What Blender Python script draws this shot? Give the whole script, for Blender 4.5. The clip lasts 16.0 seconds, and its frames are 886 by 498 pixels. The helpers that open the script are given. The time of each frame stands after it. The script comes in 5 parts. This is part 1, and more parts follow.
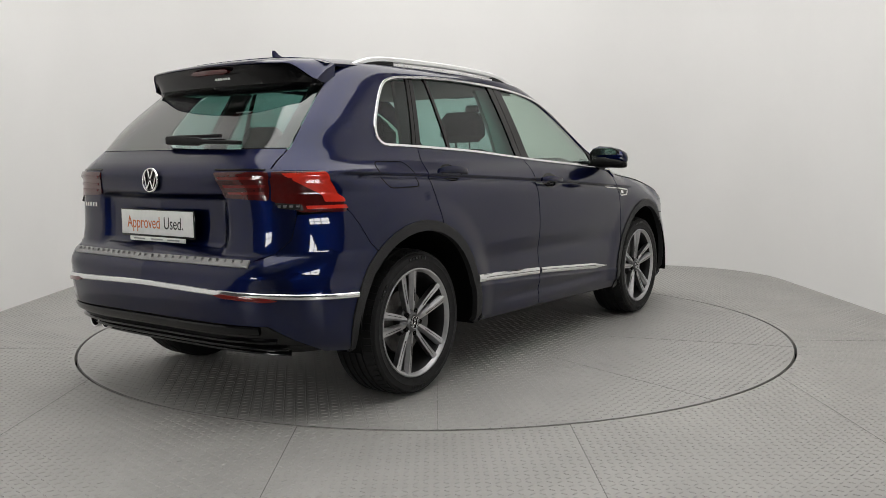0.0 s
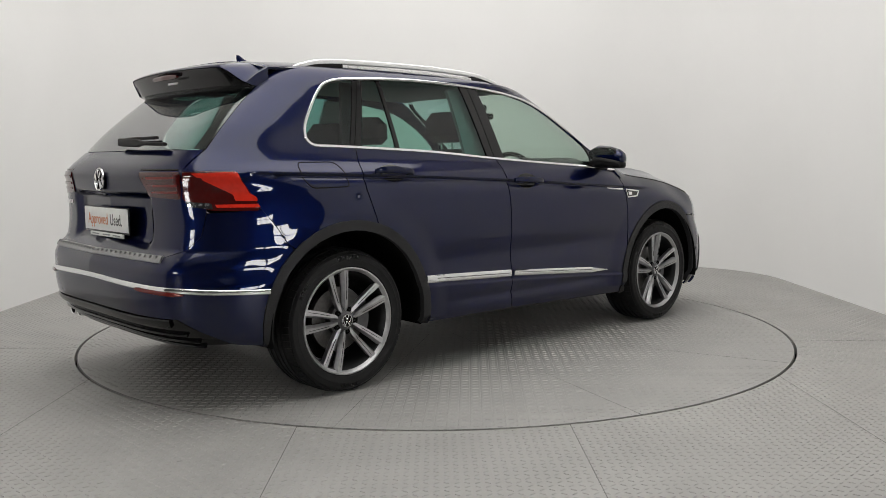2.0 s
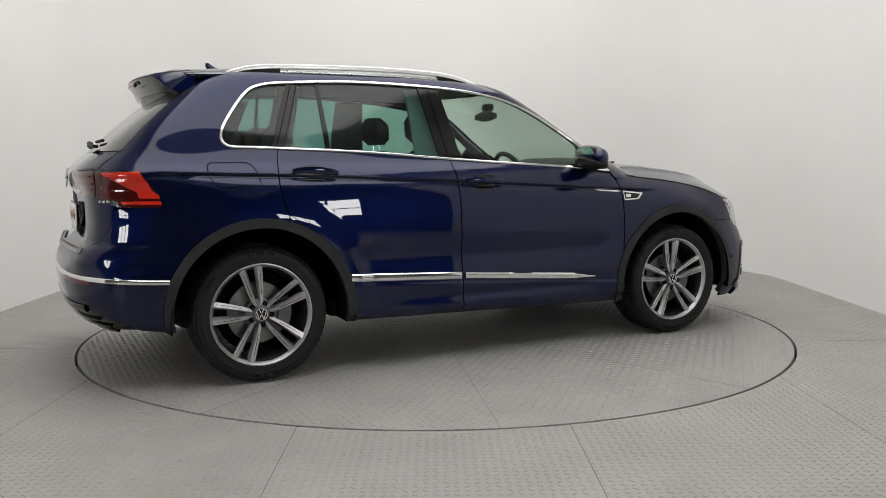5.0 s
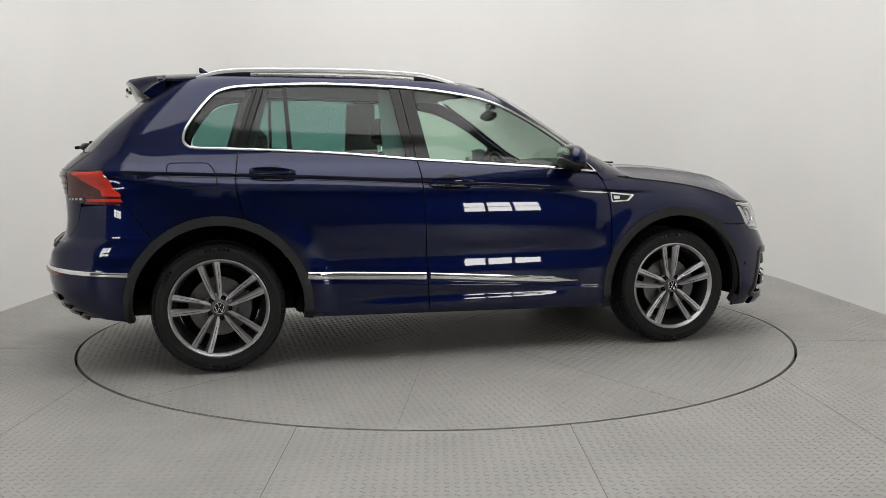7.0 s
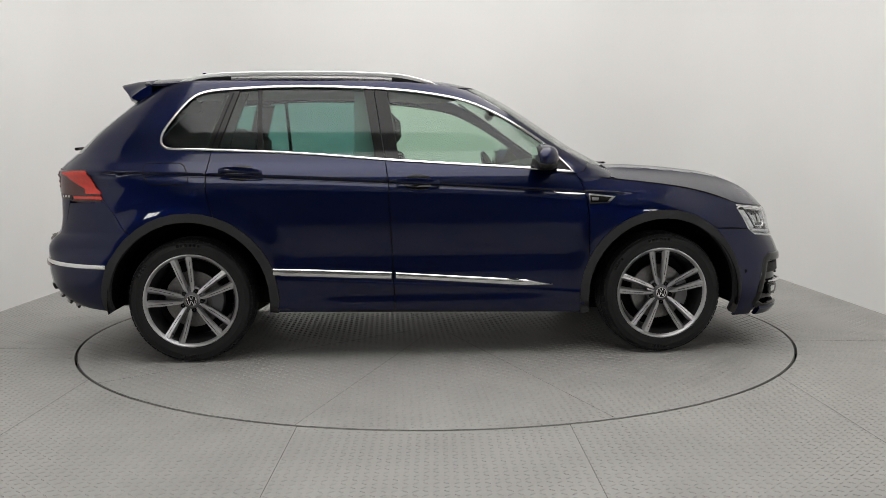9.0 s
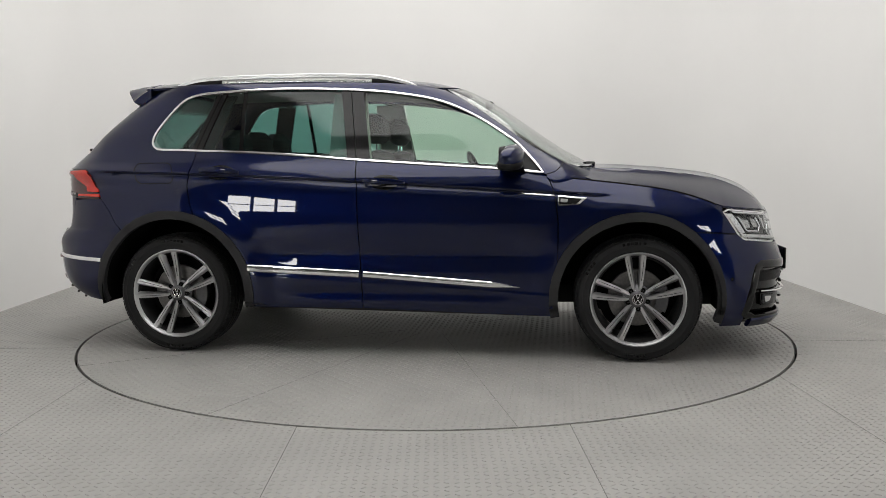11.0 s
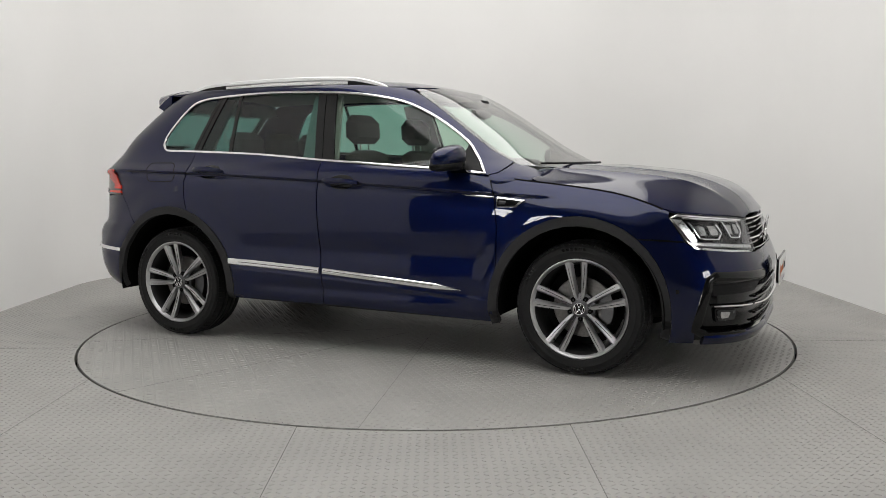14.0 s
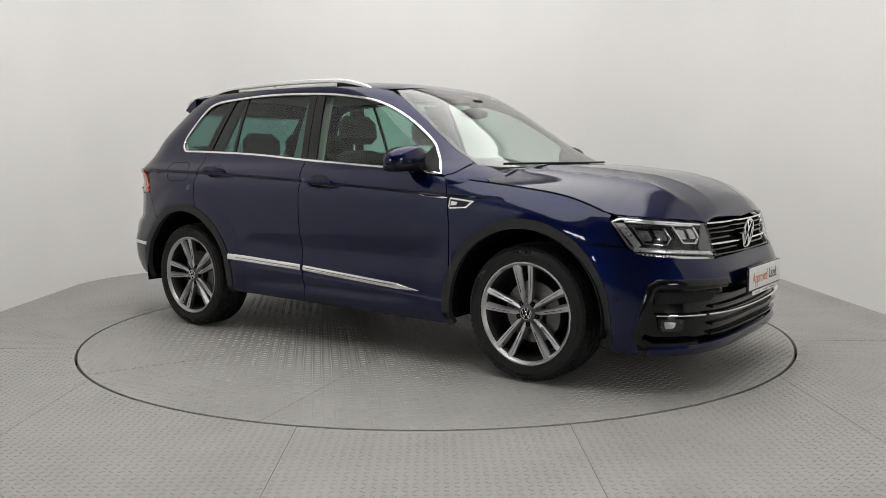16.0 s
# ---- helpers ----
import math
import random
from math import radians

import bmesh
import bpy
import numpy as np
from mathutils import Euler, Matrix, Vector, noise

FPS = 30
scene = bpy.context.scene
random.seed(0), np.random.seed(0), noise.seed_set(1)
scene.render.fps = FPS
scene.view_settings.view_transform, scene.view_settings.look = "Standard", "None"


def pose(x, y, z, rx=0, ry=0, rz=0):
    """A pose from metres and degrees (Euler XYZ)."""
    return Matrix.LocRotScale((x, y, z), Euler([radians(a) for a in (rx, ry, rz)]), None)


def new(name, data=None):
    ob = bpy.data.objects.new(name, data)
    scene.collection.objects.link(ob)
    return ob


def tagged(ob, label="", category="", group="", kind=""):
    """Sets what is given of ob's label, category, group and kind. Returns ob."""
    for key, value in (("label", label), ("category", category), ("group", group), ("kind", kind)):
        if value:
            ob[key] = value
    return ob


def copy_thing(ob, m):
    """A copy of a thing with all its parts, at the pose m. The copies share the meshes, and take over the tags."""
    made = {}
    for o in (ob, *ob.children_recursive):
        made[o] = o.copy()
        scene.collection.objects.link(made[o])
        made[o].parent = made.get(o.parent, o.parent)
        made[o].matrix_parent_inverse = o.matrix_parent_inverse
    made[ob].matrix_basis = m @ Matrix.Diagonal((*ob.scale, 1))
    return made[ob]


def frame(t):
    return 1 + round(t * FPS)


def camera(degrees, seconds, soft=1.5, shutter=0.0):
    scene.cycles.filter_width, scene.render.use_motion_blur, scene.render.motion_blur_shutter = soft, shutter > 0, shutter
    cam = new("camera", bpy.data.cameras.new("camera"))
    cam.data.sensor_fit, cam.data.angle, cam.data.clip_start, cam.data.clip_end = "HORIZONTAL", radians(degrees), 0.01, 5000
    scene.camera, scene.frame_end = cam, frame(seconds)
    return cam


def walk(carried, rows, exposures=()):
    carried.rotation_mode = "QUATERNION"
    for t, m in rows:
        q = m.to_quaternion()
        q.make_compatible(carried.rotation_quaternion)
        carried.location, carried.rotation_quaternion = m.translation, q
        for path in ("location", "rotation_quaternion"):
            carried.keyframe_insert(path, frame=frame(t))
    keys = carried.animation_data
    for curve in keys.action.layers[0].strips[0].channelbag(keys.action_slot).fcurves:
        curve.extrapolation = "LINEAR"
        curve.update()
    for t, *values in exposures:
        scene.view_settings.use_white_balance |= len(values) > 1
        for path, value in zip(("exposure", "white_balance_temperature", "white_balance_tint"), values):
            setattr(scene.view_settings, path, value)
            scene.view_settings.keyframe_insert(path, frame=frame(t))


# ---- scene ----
cam = camera(54.56, 16.0, soft=0.8)
cam_pose = Matrix.Translation((0, -5.754, 1.125)) @ Euler((radians(90 - 5.91), 0, radians(-0.46))).to_matrix().to_4x4() @ pose(0, 0, 0, 0, 0, -0.44)
walk(cam, [(0, cam_pose), (16, cam_pose)], exposures=[(0, 0.0), (16, 0.0)])

# ---------------------------------------------------------------- world and lamps
world = bpy.data.worlds.new("world")
scene.world = world
world.use_nodes = True
world.node_tree.nodes["Background"].inputs[0].default_value = (0.8, 0.85, 0.9, 1)
world.node_tree.nodes["Background"].inputs[1].default_value = 0.05


def area_lamp(name, x, y, z, sx, sy, watts, rx=0, ry=0, rz=0, color=(1, 0.977, 0.952)):
    data = bpy.data.lights.new(name, "AREA")
    data.shape, data.size, data.size_y, data.energy, data.color = "RECTANGLE", sx, sy, watts, color
    ob = new(name, data)
    ob.matrix_world = pose(x, y, z, rx, ry, rz)
    return ob


CEIL = 4.6
WINDOW_Y, WINDOW_Z = -6.1, 1.35
area_lamp("ceiling_lamp", 0, -0.6, CEIL - 0.09, 4.6, 7.0, 109)


# ---------------------------------------------------------------- materials
def material(name, color, rough=0.5, metal=0.0, coat=0.0, noise_scale=0.0, noise_amount=0.0, bump=0.0, bump_scale=200.0, coat_rough=0.03, emit=None, gloss=0.5):
    m = bpy.data.materials.new(name)
    m.use_nodes = True
    nt = m.node_tree
    b = nt.nodes["Principled BSDF"]
    b.inputs["Base Color"].default_value = (*color, 1)
    b.inputs["Roughness"].default_value = rough
    b.inputs["Metallic"].default_value = metal
    b.inputs["Coat Weight"].default_value = coat
    b.inputs["Coat Roughness"].default_value = coat_rough
    b.inputs["Specular IOR Level"].default_value = gloss
    if emit:
        b.inputs["Emission Color"].default_value = (*emit[0], 1)
        b.inputs["Emission Strength"].default_value = emit[1]
    if noise_amount or bump:
        tc = nt.nodes.new("ShaderNodeTexCoord")
    if noise_amount:
        n = nt.nodes.new("ShaderNodeTexNoise")
        n.inputs["Scale"].default_value, n.inputs["Detail"].default_value = noise_scale, 6
        nt.links.new(tc.outputs["Object"], n.inputs["Vector"])
        r = nt.nodes.new("ShaderNodeMapRange")
        r.inputs["From Min"].default_value, r.inputs["From Max"].default_value = 0.3, 0.7
        r.inputs["To Min"].default_value, r.inputs["To Max"].default_value = 1 - noise_amount, 1 + noise_amount
        nt.links.new(n.outputs["Fac"], r.inputs["Value"])
        x = nt.nodes.new("ShaderNodeVectorMath")
        x.operation = "SCALE"
        x.inputs[0].default_value = color
        nt.links.new(r.outputs["Result"], x.inputs["Scale"])
        nt.links.new(x.outputs[0], b.inputs["Base Color"])
        r2 = nt.nodes.new("ShaderNodeMapRange")
        r2.inputs["From Min"].default_value, r2.inputs["From Max"].default_value = 0.3, 0.7
        r2.inputs["To Min"].default_value, r2.inputs["To Max"].default_value = rough * (1 - noise_amount), min(1, rough * (1 + noise_amount))
        nt.links.new(n.outputs["Fac"], r2.inputs["Value"])
        nt.links.new(r2.outputs["Result"], b.inputs["Roughness"])
    if bump:
        n2 = nt.nodes.new("ShaderNodeTexNoise")
        n2.inputs["Scale"].default_value, n2.inputs["Detail"].default_value = bump_scale, 3
        nt.links.new(tc.outputs["Object"], n2.inputs["Vector"])
        bp = nt.nodes.new("ShaderNodeBump")
        bp.inputs["Strength"].default_value, bp.inputs["Distance"].default_value = bump, 0.002
        nt.links.new(n2.outputs["Fac"], bp.inputs["Height"])
        nt.links.new(bp.outputs[0], b.inputs["Normal"])
    return m


def glass(name, tint, rough=0.0, least=0.05, power=4.5):
    """Thin tinted glazing: light passes straight through, tinted, with a Fresnel sheen."""
    m = bpy.data.materials.new(name)
    m.use_nodes = True
    nt = m.node_tree
    nt.nodes.remove(nt.nodes["Principled BSDF"])
    t = nt.nodes.new("ShaderNodeBsdfTransparent")
    t.inputs[0].default_value = (*tint, 1)
    g = nt.nodes.new("ShaderNodeBsdfGlossy")
    g.inputs["Roughness"].default_value = rough + 0.01
    lw = nt.nodes.new("ShaderNodeLayerWeight")
    pw = nt.nodes.new("ShaderNodeMath")
    pw.operation = "POWER"
    pw.inputs[1].default_value = power
    nt.links.new(lw.outputs["Facing"], pw.inputs[0])
    f = nt.nodes.new("ShaderNodeMath")
    f.operation = "MULTIPLY_ADD"
    f.inputs[1].default_value, f.inputs[2].default_value = 0.92, least
    nt.links.new(pw.outputs[0], f.inputs[0])
    x = nt.nodes.new("ShaderNodeMixShader")
    nt.links.new(f.outputs[0], x.inputs[0])
    nt.links.new(t.outputs[0], x.inputs[1])
    nt.links.new(g.outputs[0], x.inputs[2])
    nt.links.new(x.outputs[0], nt.nodes["Material Output"].inputs["Surface"])
    return m


PAINT = material("blue_paint", (0.0008, 0.0042, 0.036), 0.40, 0.9, 1.0, 900, 0.12, coat_rough=0.012)
PAINT.node_tree.nodes["Principled BSDF"].inputs["Coat IOR"].default_value = 1.47
PAINT.node_tree.nodes["Principled BSDF"].inputs["Specular Tint"].default_value = (0.07, 0.13, 0.36, 1)
BLACK_GLOSS = material("black_gloss", (0.004, 0.004, 0.0045), 0.10, 0, 0.0, 30, 0.1, gloss=0.35)
BLACK = material("black_plastic", (0.006, 0.006, 0.0063), 0.5, 0, 0, 60, 0.15, 0.25, 700, gloss=0.18)
CLAD = material("cladding_plastic", (0.025, 0.025, 0.0265), 0.55, 0, 0, 50, 0.12, 0.35, 900, gloss=0.22)
RUBBER = material("tyre_rubber", (0.0105, 0.0105, 0.011), 0.58, 0, 0, 40, 0.2, 0.3, 400, gloss=0.25)
CHROME = material("chrome", (0.82, 0.82, 0.83), 0.09, 1.0, 0, 90, 0.04)
SATIN = material("satin_aluminium", (0.72, 0.72, 0.72), 0.28, 1.0, 0, 120, 0.05)
ALLOY = material("machined_alloy", (0.47, 0.47, 0.48), 0.40, 1.0, 0.0, 60, 0.08)
ALLOY_DARK = material("grey_alloy", (0.10, 0.10, 0.105), 0.4, 0.8, 0.4, 60, 0.1)
STEEL = material("brake_steel", (0.16, 0.155, 0.15), 0.45, 1.0, 0, 80, 0.2)
RED_LENS = material("red_lens", (0.13, 0.006, 0.005), 0.15, 0, 0.4, 40, 0.1)
RED_BRIGHT = material("bright_red_lens", (0.60, 0.026, 0.012), 0.15, 0, 0.4, 40, 0.1)
RED_DARK = material("dark_red_lens", (0.06, 0.0035, 0.003), 0.10, 0, 0.4, 40, 0.1)
CLEAR_LENS = material("clear_lens", (0.5, 0.5, 0.5), 0.12, 0.85, 1.0, 60, 0.15)
GLASS_FRONT = glass("clear_glass", (0.64, 0.80, 0.70))
GLASS_SCREEN = glass("windscreen_glass", (0.84, 0.90, 0.87), 0.0, 0.09, 3.2)
GLASS_REAR = glass("privacy_glass", (0.31, 0.53, 0.49))
GLASS_TAIL = glass("tailgate_glass_tint", (0.29, 0.47, 0.44), 0.0, 0.10, 3.2)
PROTECTOR = material("load_edge_metal", (0.34, 0.34, 0.34), 0.42, 0.7, 0, 40, 0.05)
GLASS_LAMP = glass("lamp_glass", (0.93, 0.94, 0.95))
FABRIC = material("seat_fabric", (0.032, 0.033, 0.035), 0.85, 0, 0, 25, 0.25, 0.5, 500)
TRIM_DARK = material("interior_trim", (0.018, 0.018, 0.019), 0.6, 0, 0, 30, 0.2, 0.3, 400, gloss=0.3)
JOINT = material("plate_joint", (0.09, 0.088, 0.085), 0.8, 0, 0, 8, 0.3, gloss=0.2)
HEADLINER = material("headliner", (0.35, 0.35, 0.33), 0.9, 0, 0, 40, 0.1, 0.3, 500)
WHITE_PLATE = material("white_plate", (0.82, 0.82, 0.80), 0.35, 0, 0.2, 30, 0.04)
INK_ORANGE = material("orange_ink", (0.62, 0.17, 0.045), 0.5)
INK_BLACK = material("black_ink", (0.02, 0.02, 0.02), 0.5)
INK_GREY = material("grey_ink", (0.30, 0.30, 0.30), 0.5)
WALL = material("wall_paint", (0.84, 0.835, 0.825), 0.75, 0, 0, 0.8, 0.02, 0.15, 60)
FLOOR = material("tread_plate", (0.355, 0.350, 0.335), 0.52, 0.2, 0, 3.0, 0.07, 0.2, 250)
GAP = material("dark_gap", (0.006, 0.006, 0.006), 0.9, gloss=0.05)
LINER = material("arch_liner", (0.005, 0.005, 0.005), 0.9, 0, 0, 60, 0.2, gloss=0.05)
RAIL = material("brushed_rail", (0.86, 0.86, 0.86), 0.38, 0.7, 0, 120, 0.04)
BARREL = material("dark_barrel", (0.02, 0.02, 0.021), 0.5, 0.5, 0, 60, 0.15)
SMOKE = material("smoked_reflector", (0.035, 0.036, 0.038), 0.25, 0.4, 0, 60, 0.15)
DARK_WALL = material("dark_wall", (0.07, 0.07, 0.073), 0.8, 0, 0, 2, 0.2)
CEILING = material("ceiling_paint", (0.75, 0.75, 0.73), 0.8, 0, 0, 1.0, 0.03)
DAYLIT = material("daylit_pane", (0.9, 0.9, 0.9), 0.5, emit=((1.0, 0.985, 0.96), 18.0))
LED = material("led_panel", (0.9, 0.9, 0.9), 0.5, emit=((1, 0.985, 0.96), 1.1))


# ---------------------------------------------------------------- mesh tools
def part(name, bm, mat, parent=None, label="", smooth=True):
    me = bpy.data.meshes.new(name)
    bm.normal_update()
    bm.to_mesh(me)
    bm.free()
    me.materials.append(mat)
    if smooth:
        for p in me.polygons:
            p.use_smooth = True
        me.set_sharp_from_angle(angle=radians(38))
    ob = new(name, me)
    ob.parent = parent
    return tagged(ob, label)


def raw(name, verts, faces, mat, parent=None, label="", smooth=False, normals=None):
    me = bpy.data.meshes.new(name)
    me.from_pydata([tuple(v) for v in verts], [], [tuple(f) for f in faces])
    me.materials.append(mat)
    if smooth or normals:
        me.polygons.foreach_set("use_smooth", [True] * len(me.polygons))
    me.update()
    if normals:
        me.normals_split_custom_set_from_vertices([tuple(n) for n in normals])
    ob = new(name, me)
    ob.parent = parent
    return tagged(ob, label)


def add_box(bm, c, s, m=None, bevel=0.0, seg=2):
    r = bmesh.ops.create_cube(bm, size=1, matrix=(m or Matrix()) @ Matrix.Translation(c) @ Matrix.Diagonal((*s, 1)))
    if bevel:
        ed = list({e for v in r["verts"] for e in v.link_edges})
        bmesh.ops.bevel(bm, geom=ed, offset=bevel, segments=seg, affect="EDGES", profile=0.5)


def add_lathe(bm, profile, m=None, seg=48, a0=0.0, a1=2 * math.pi):
    """Turns (radius, depth) pairs about the Y axis."""
    full = a1 - a0 > 6.28
    rings = []
    for i in range(seg if full else seg + 1):
        a = a0 + (a1 - a0) * i / seg
        rings.append([bm.verts.new((m or Matrix()) @ Vector((r * math.cos(a), d, r * math.sin(a)))) for r, d in profile])
    for i in range(seg):
        p, q = rings[i], rings[(i + 1) % len(rings)]
        for k in range(len(profile) - 1):
            bm.faces.new((p[k], p[k + 1], q[k + 1], q[k]))


def add_loft(bm, sections, closed=True, caps=True):
    rows = [[bm.verts.new(p) for p in s] for s in sections]
    n = len(rows[0])
    for a, b in zip(rows, rows[1:]):
        for k in range(n if closed else n - 1):
            bm.faces.new((a[k], a[(k + 1) % n], b[(k + 1) % n], b[k]))
    if caps and closed:
        bm.faces.new(rows[0][::-1])
        bm.faces.new(rows[-1])


def curve(*pts):
    """A smooth monotone curve through (t, value) pairs, held flat past its ends."""
    xs, ys = [p[0] for p in pts], [p[1] for p in pts]
    n = len(xs)
    dl = [(ys[i + 1] - ys[i]) / (xs[i + 1] - xs[i]) for i in range(n - 1)]
    m = [dl[0]] + [0 if dl[i - 1] * dl[i] <= 0 else 2 * dl[i - 1] * dl[i] / (dl[i - 1] + dl[i]) for i in range(1, n - 1)] + [dl[-1]]

    def f(x):
        if x <= xs[0]:
            return ys[0]
        if x >= xs[-1]:
            return ys[-1]
        i = 0
        while x > xs[i + 1]:
            i += 1
        h = xs[i + 1] - xs[i]
        s = (x - xs[i]) / h
        return ((1 + 2 * s) * (1 - s) ** 2 * ys[i] + s * (1 - s) ** 2 * h * m[i] + s * s * (3 - 2 * s) * ys[i + 1] + s * s * (s - 1) * h * m[i + 1])
    return f


def step(a, b, x):
    s = min(1.0, max(0.0, (x - a) / (b - a)))
    return s * s * (3 - 2 * s)


# ---------------------------------------------------------------- car body surfaces (x forward, y half width, z up)
# SURF
HALF = curve((0.15, 0.80), (0.25, 0.868), (0.32, 0.89), (0.45, 0.900), (0.60, 0.905), (0.80, 0.912), (0.93, 0.905), (1.00, 0.893), (1.06, 0.868), (1.13, 0.812), (1.30, 0.745), (1.45, 0.683), (1.54, 0.640), (1.58, 0.608), (1.62, 0.54))
SHOULDER = curve((-1.9, 1.075), (-1.0, 1.045), (0.0, 0.995), (0.9, 0.94), (1.1, 0.93))
HOOD_EDGE = curve((0.8, 1.045), (1.0, 1.022), (1.46, 0.965), (1.77, 0.893), (1.84, 0.868), (2.0, 0.838), (2.12, 0.81))
REAR_X = curve((0.18, -1.90), (0.28, -2.06), (0.36, -2.18), (0.45, -2.235), (0.55, -2.25), (0.64, -2.245), (0.70, -2.215), (0.74, -2.17), (0.85, -2.155), (1.06, -2.165), (1.10, -2.145), (1.185, -2.05), (1.30, -1.925), (1.43, -1.77), (1.54, -1.63), (1.64, -1.48))
REAR_N = curve((0.2, 4.2), (0.6, 3.8), (0.75, 3.8), (1.0, 4.3), (1.15, 4.8), (1.32, 6.2), (1.6, 7.0))
FRONT_X = curve((0.12, 2.08), (0.20, 2.17), (0.30, 2.215), (0.42, 2.22), (0.54, 2.215), (0.62, 2.19), (0.68, 2.16), (0.80, 2.135), (0.90, 2.06))
FRONT_N = curve((0.15, 3.9), (0.4, 3.7), (0.65, 3.4), (0.9, 3.1))
SCREEN_X = curve((1.02, 1.22), (1.105, 1.085), (1.189, 0.93), (1.32, 0.735), (1.451, 0.54), (1.543, 0.375), (1.60, 0.22), (1.64, 0.0))
LR, LF, LU = 0.87, 0.93, 0.62


def half_width(x, z):
    w = HALF(z)
    w -= 0.035 * step(0.75, 1.55, x) * step(0.9, 0.6, abs(z - 0.2)) * 0.5
    w -= 0.012 * step(-1.0, -1.9, x)
    zl = SHOULDER(x)
    if z < zl and zl - z < 0.3:
        w -= 0.020 * math.exp(-(zl - z) / 0.030) * step(1.25, 0.7, x) * step(-2.0, -1.6, x)
    # wheel arch flares
    for cx, rr in ((-1.3405, 0.49), (1.3405, 0.475)):
        dd = math.hypot(x - cx, z - 0.35)
        if z > 0.3:
            w += 0.012 * step(rr + 0.15, rr + 0.02, dd)
    # lower door hollow
    w -= 0.012 * math.exp(-((z - 0.60) / 0.07) ** 2) * step(1.0, 0.6, x) * step(-1.0, -0.6, x)
    zs = 0.513 - 0.058 * (x + 0.875)
    w += 0.006 * step(zs - 0.022, zs - 0.036, z) * step(-1.0, -0.9, x) * step(1.0, 0.9, x)
    w -= 0.012 * math.exp(-((z - 0.375) / 0.03) ** 2) * step(-0.80, -0.35, x) * step(0.80, 0.45, x)
    ze = HOOD_EDGE(x)
    if x > 0.6:
        k = max(0.0, (z - (ze - 0.17)) / 0.17)
        w -= 0.085 * step(0.62, 1.15, x) * min(k, 1.3) ** 2
    return w


def corner(d, L, w, n, facet=0.0):
    """A point of a rounded plan corner, d along it: about the way along the car at first, 2.13 L at the centre line."""
    k = d / L
    t = math.atan(k) if k < 0.7 else 0.6107 + (k - 0.7) / 1.49
    c, s = abs(math.cos(t)), abs(math.sin(t))
    r = (c ** n + s ** n) ** (-1 / n)
    if facet:
        r += facet * ((c ** 18 + (s + 0.075 * c) ** 18 + ((c + 0.493 * s) / 1.250) ** 18) ** (-1 / 18) - r)
    return L * r * s, w * r * math.cos(t)


def wrap(q, z, upper=False):
    """The skin round the car: q is x along the flank and runs on round the corners."""
    x0r = REAR_X(z) + LR
    L = LU if upper else LF
    x0f = (SCREEN_X(z) if upper else FRONT_X(z)) - L
    if q < x0r:
        dx, y = corner(x0r - q, LR, half_width(x0r, z), REAR_N(z), step(0.56, 0.66, z) * step(1.09, 0.98, z))
        x = x0r - dx
        if abs(y) < 0.60 and 0.70 < z < 1.0:
            x += 0.032 * step(0.47, 0.40, abs(y)) * step(0.735, 0.775, z) * step(0.985, 0.965, z)
        fade = step(0.75, 0.35, (x0r - q) / LR)
        return Vector((x, y + (half_width(x, z) - half_width(x0r, z)) * fade if fade else y, z))
    if q > x0f:
        dx, y = corner(q - x0f, L, half_width(x0f, z), 3.4 if upper else FRONT_N(z))
        x = x0f + dx
        fade = 0 if upper else step(0.75, 0.35, (q - x0f) / L)
        return Vector((x, y + (half_width(x, z) - half_width(x0f, z)) * fade if fade else y, z))
    return Vector((q, half_width(q, z), z))


def rear_mid(z):
    return REAR_X(z) + LR - 2.1305 * LR


def front_mid(z, upper=False):
    return (SCREEN_X(z) + 1.1305 * LU) if upper else (FRONT_X(z) + 1.1305 * LF)


def lower_skin(q, z):
    return wrap(q, z)


def upper_skin(q, z):
    return wrap(q, z, True)


def rear_q(y, z):
    """The q of the rear skin at half width y."""
    lo, hi = rear_mid(z), REAR_X(z) + LR
    for _ in range(30):
        mid = (lo + hi) / 2
        lo, hi = (mid, hi) if wrap(mid, z).y < y else (lo, mid)
    return lo


def front_q(y, z, upper=False):
    lo, hi = (SCREEN_X(z) - LU) if upper else (FRONT_X(z) - LF), front_mid(z, upper)
    for _ in range(30):
        mid = (lo + hi) / 2
        lo, hi = (lo, mid) if wrap(mid, z, upper).y < y else (mid, hi)
    return lo


HOOD_LINE = [lower_skin(q, HOOD_EDGE(q) - 0.004) for q in (0.95, 1.1, 1.25, 1.4, 1.55, 1.7, 1.80)] + [lower_skin(q, z) for q, z in ((1.88, 0.862), (1.96, 0.856), (2.08, 0.848), (2.2, 0.84), (2.36, 0.83), (2.535, 0.816))]
HOOD_Y = curve(*[(p.x, p.y) for p in HOOD_LINE])
HOOD_E = curve(*[(p.x, p.z) for p in HOOD_LINE])
HOOD_Z = curve((0.95, 1.115), (1.12, 1.10), (1.33, 1.088), (1.72, 1.050), (1.90, 1.006), (2.04, 0.938), (2.11, 0.856), (2.14, 0.812))
ROOF_Z = curve((-1.85, 1.602), (-1.62, 1.622), (-1.26, 1.640), (-0.90, 1.645), (-0.54, 1.642), (-0.17, 1.630), (0.12, 1.606), (0.26, 1.577), (0.35, 1.551), (0.6, 1.45))


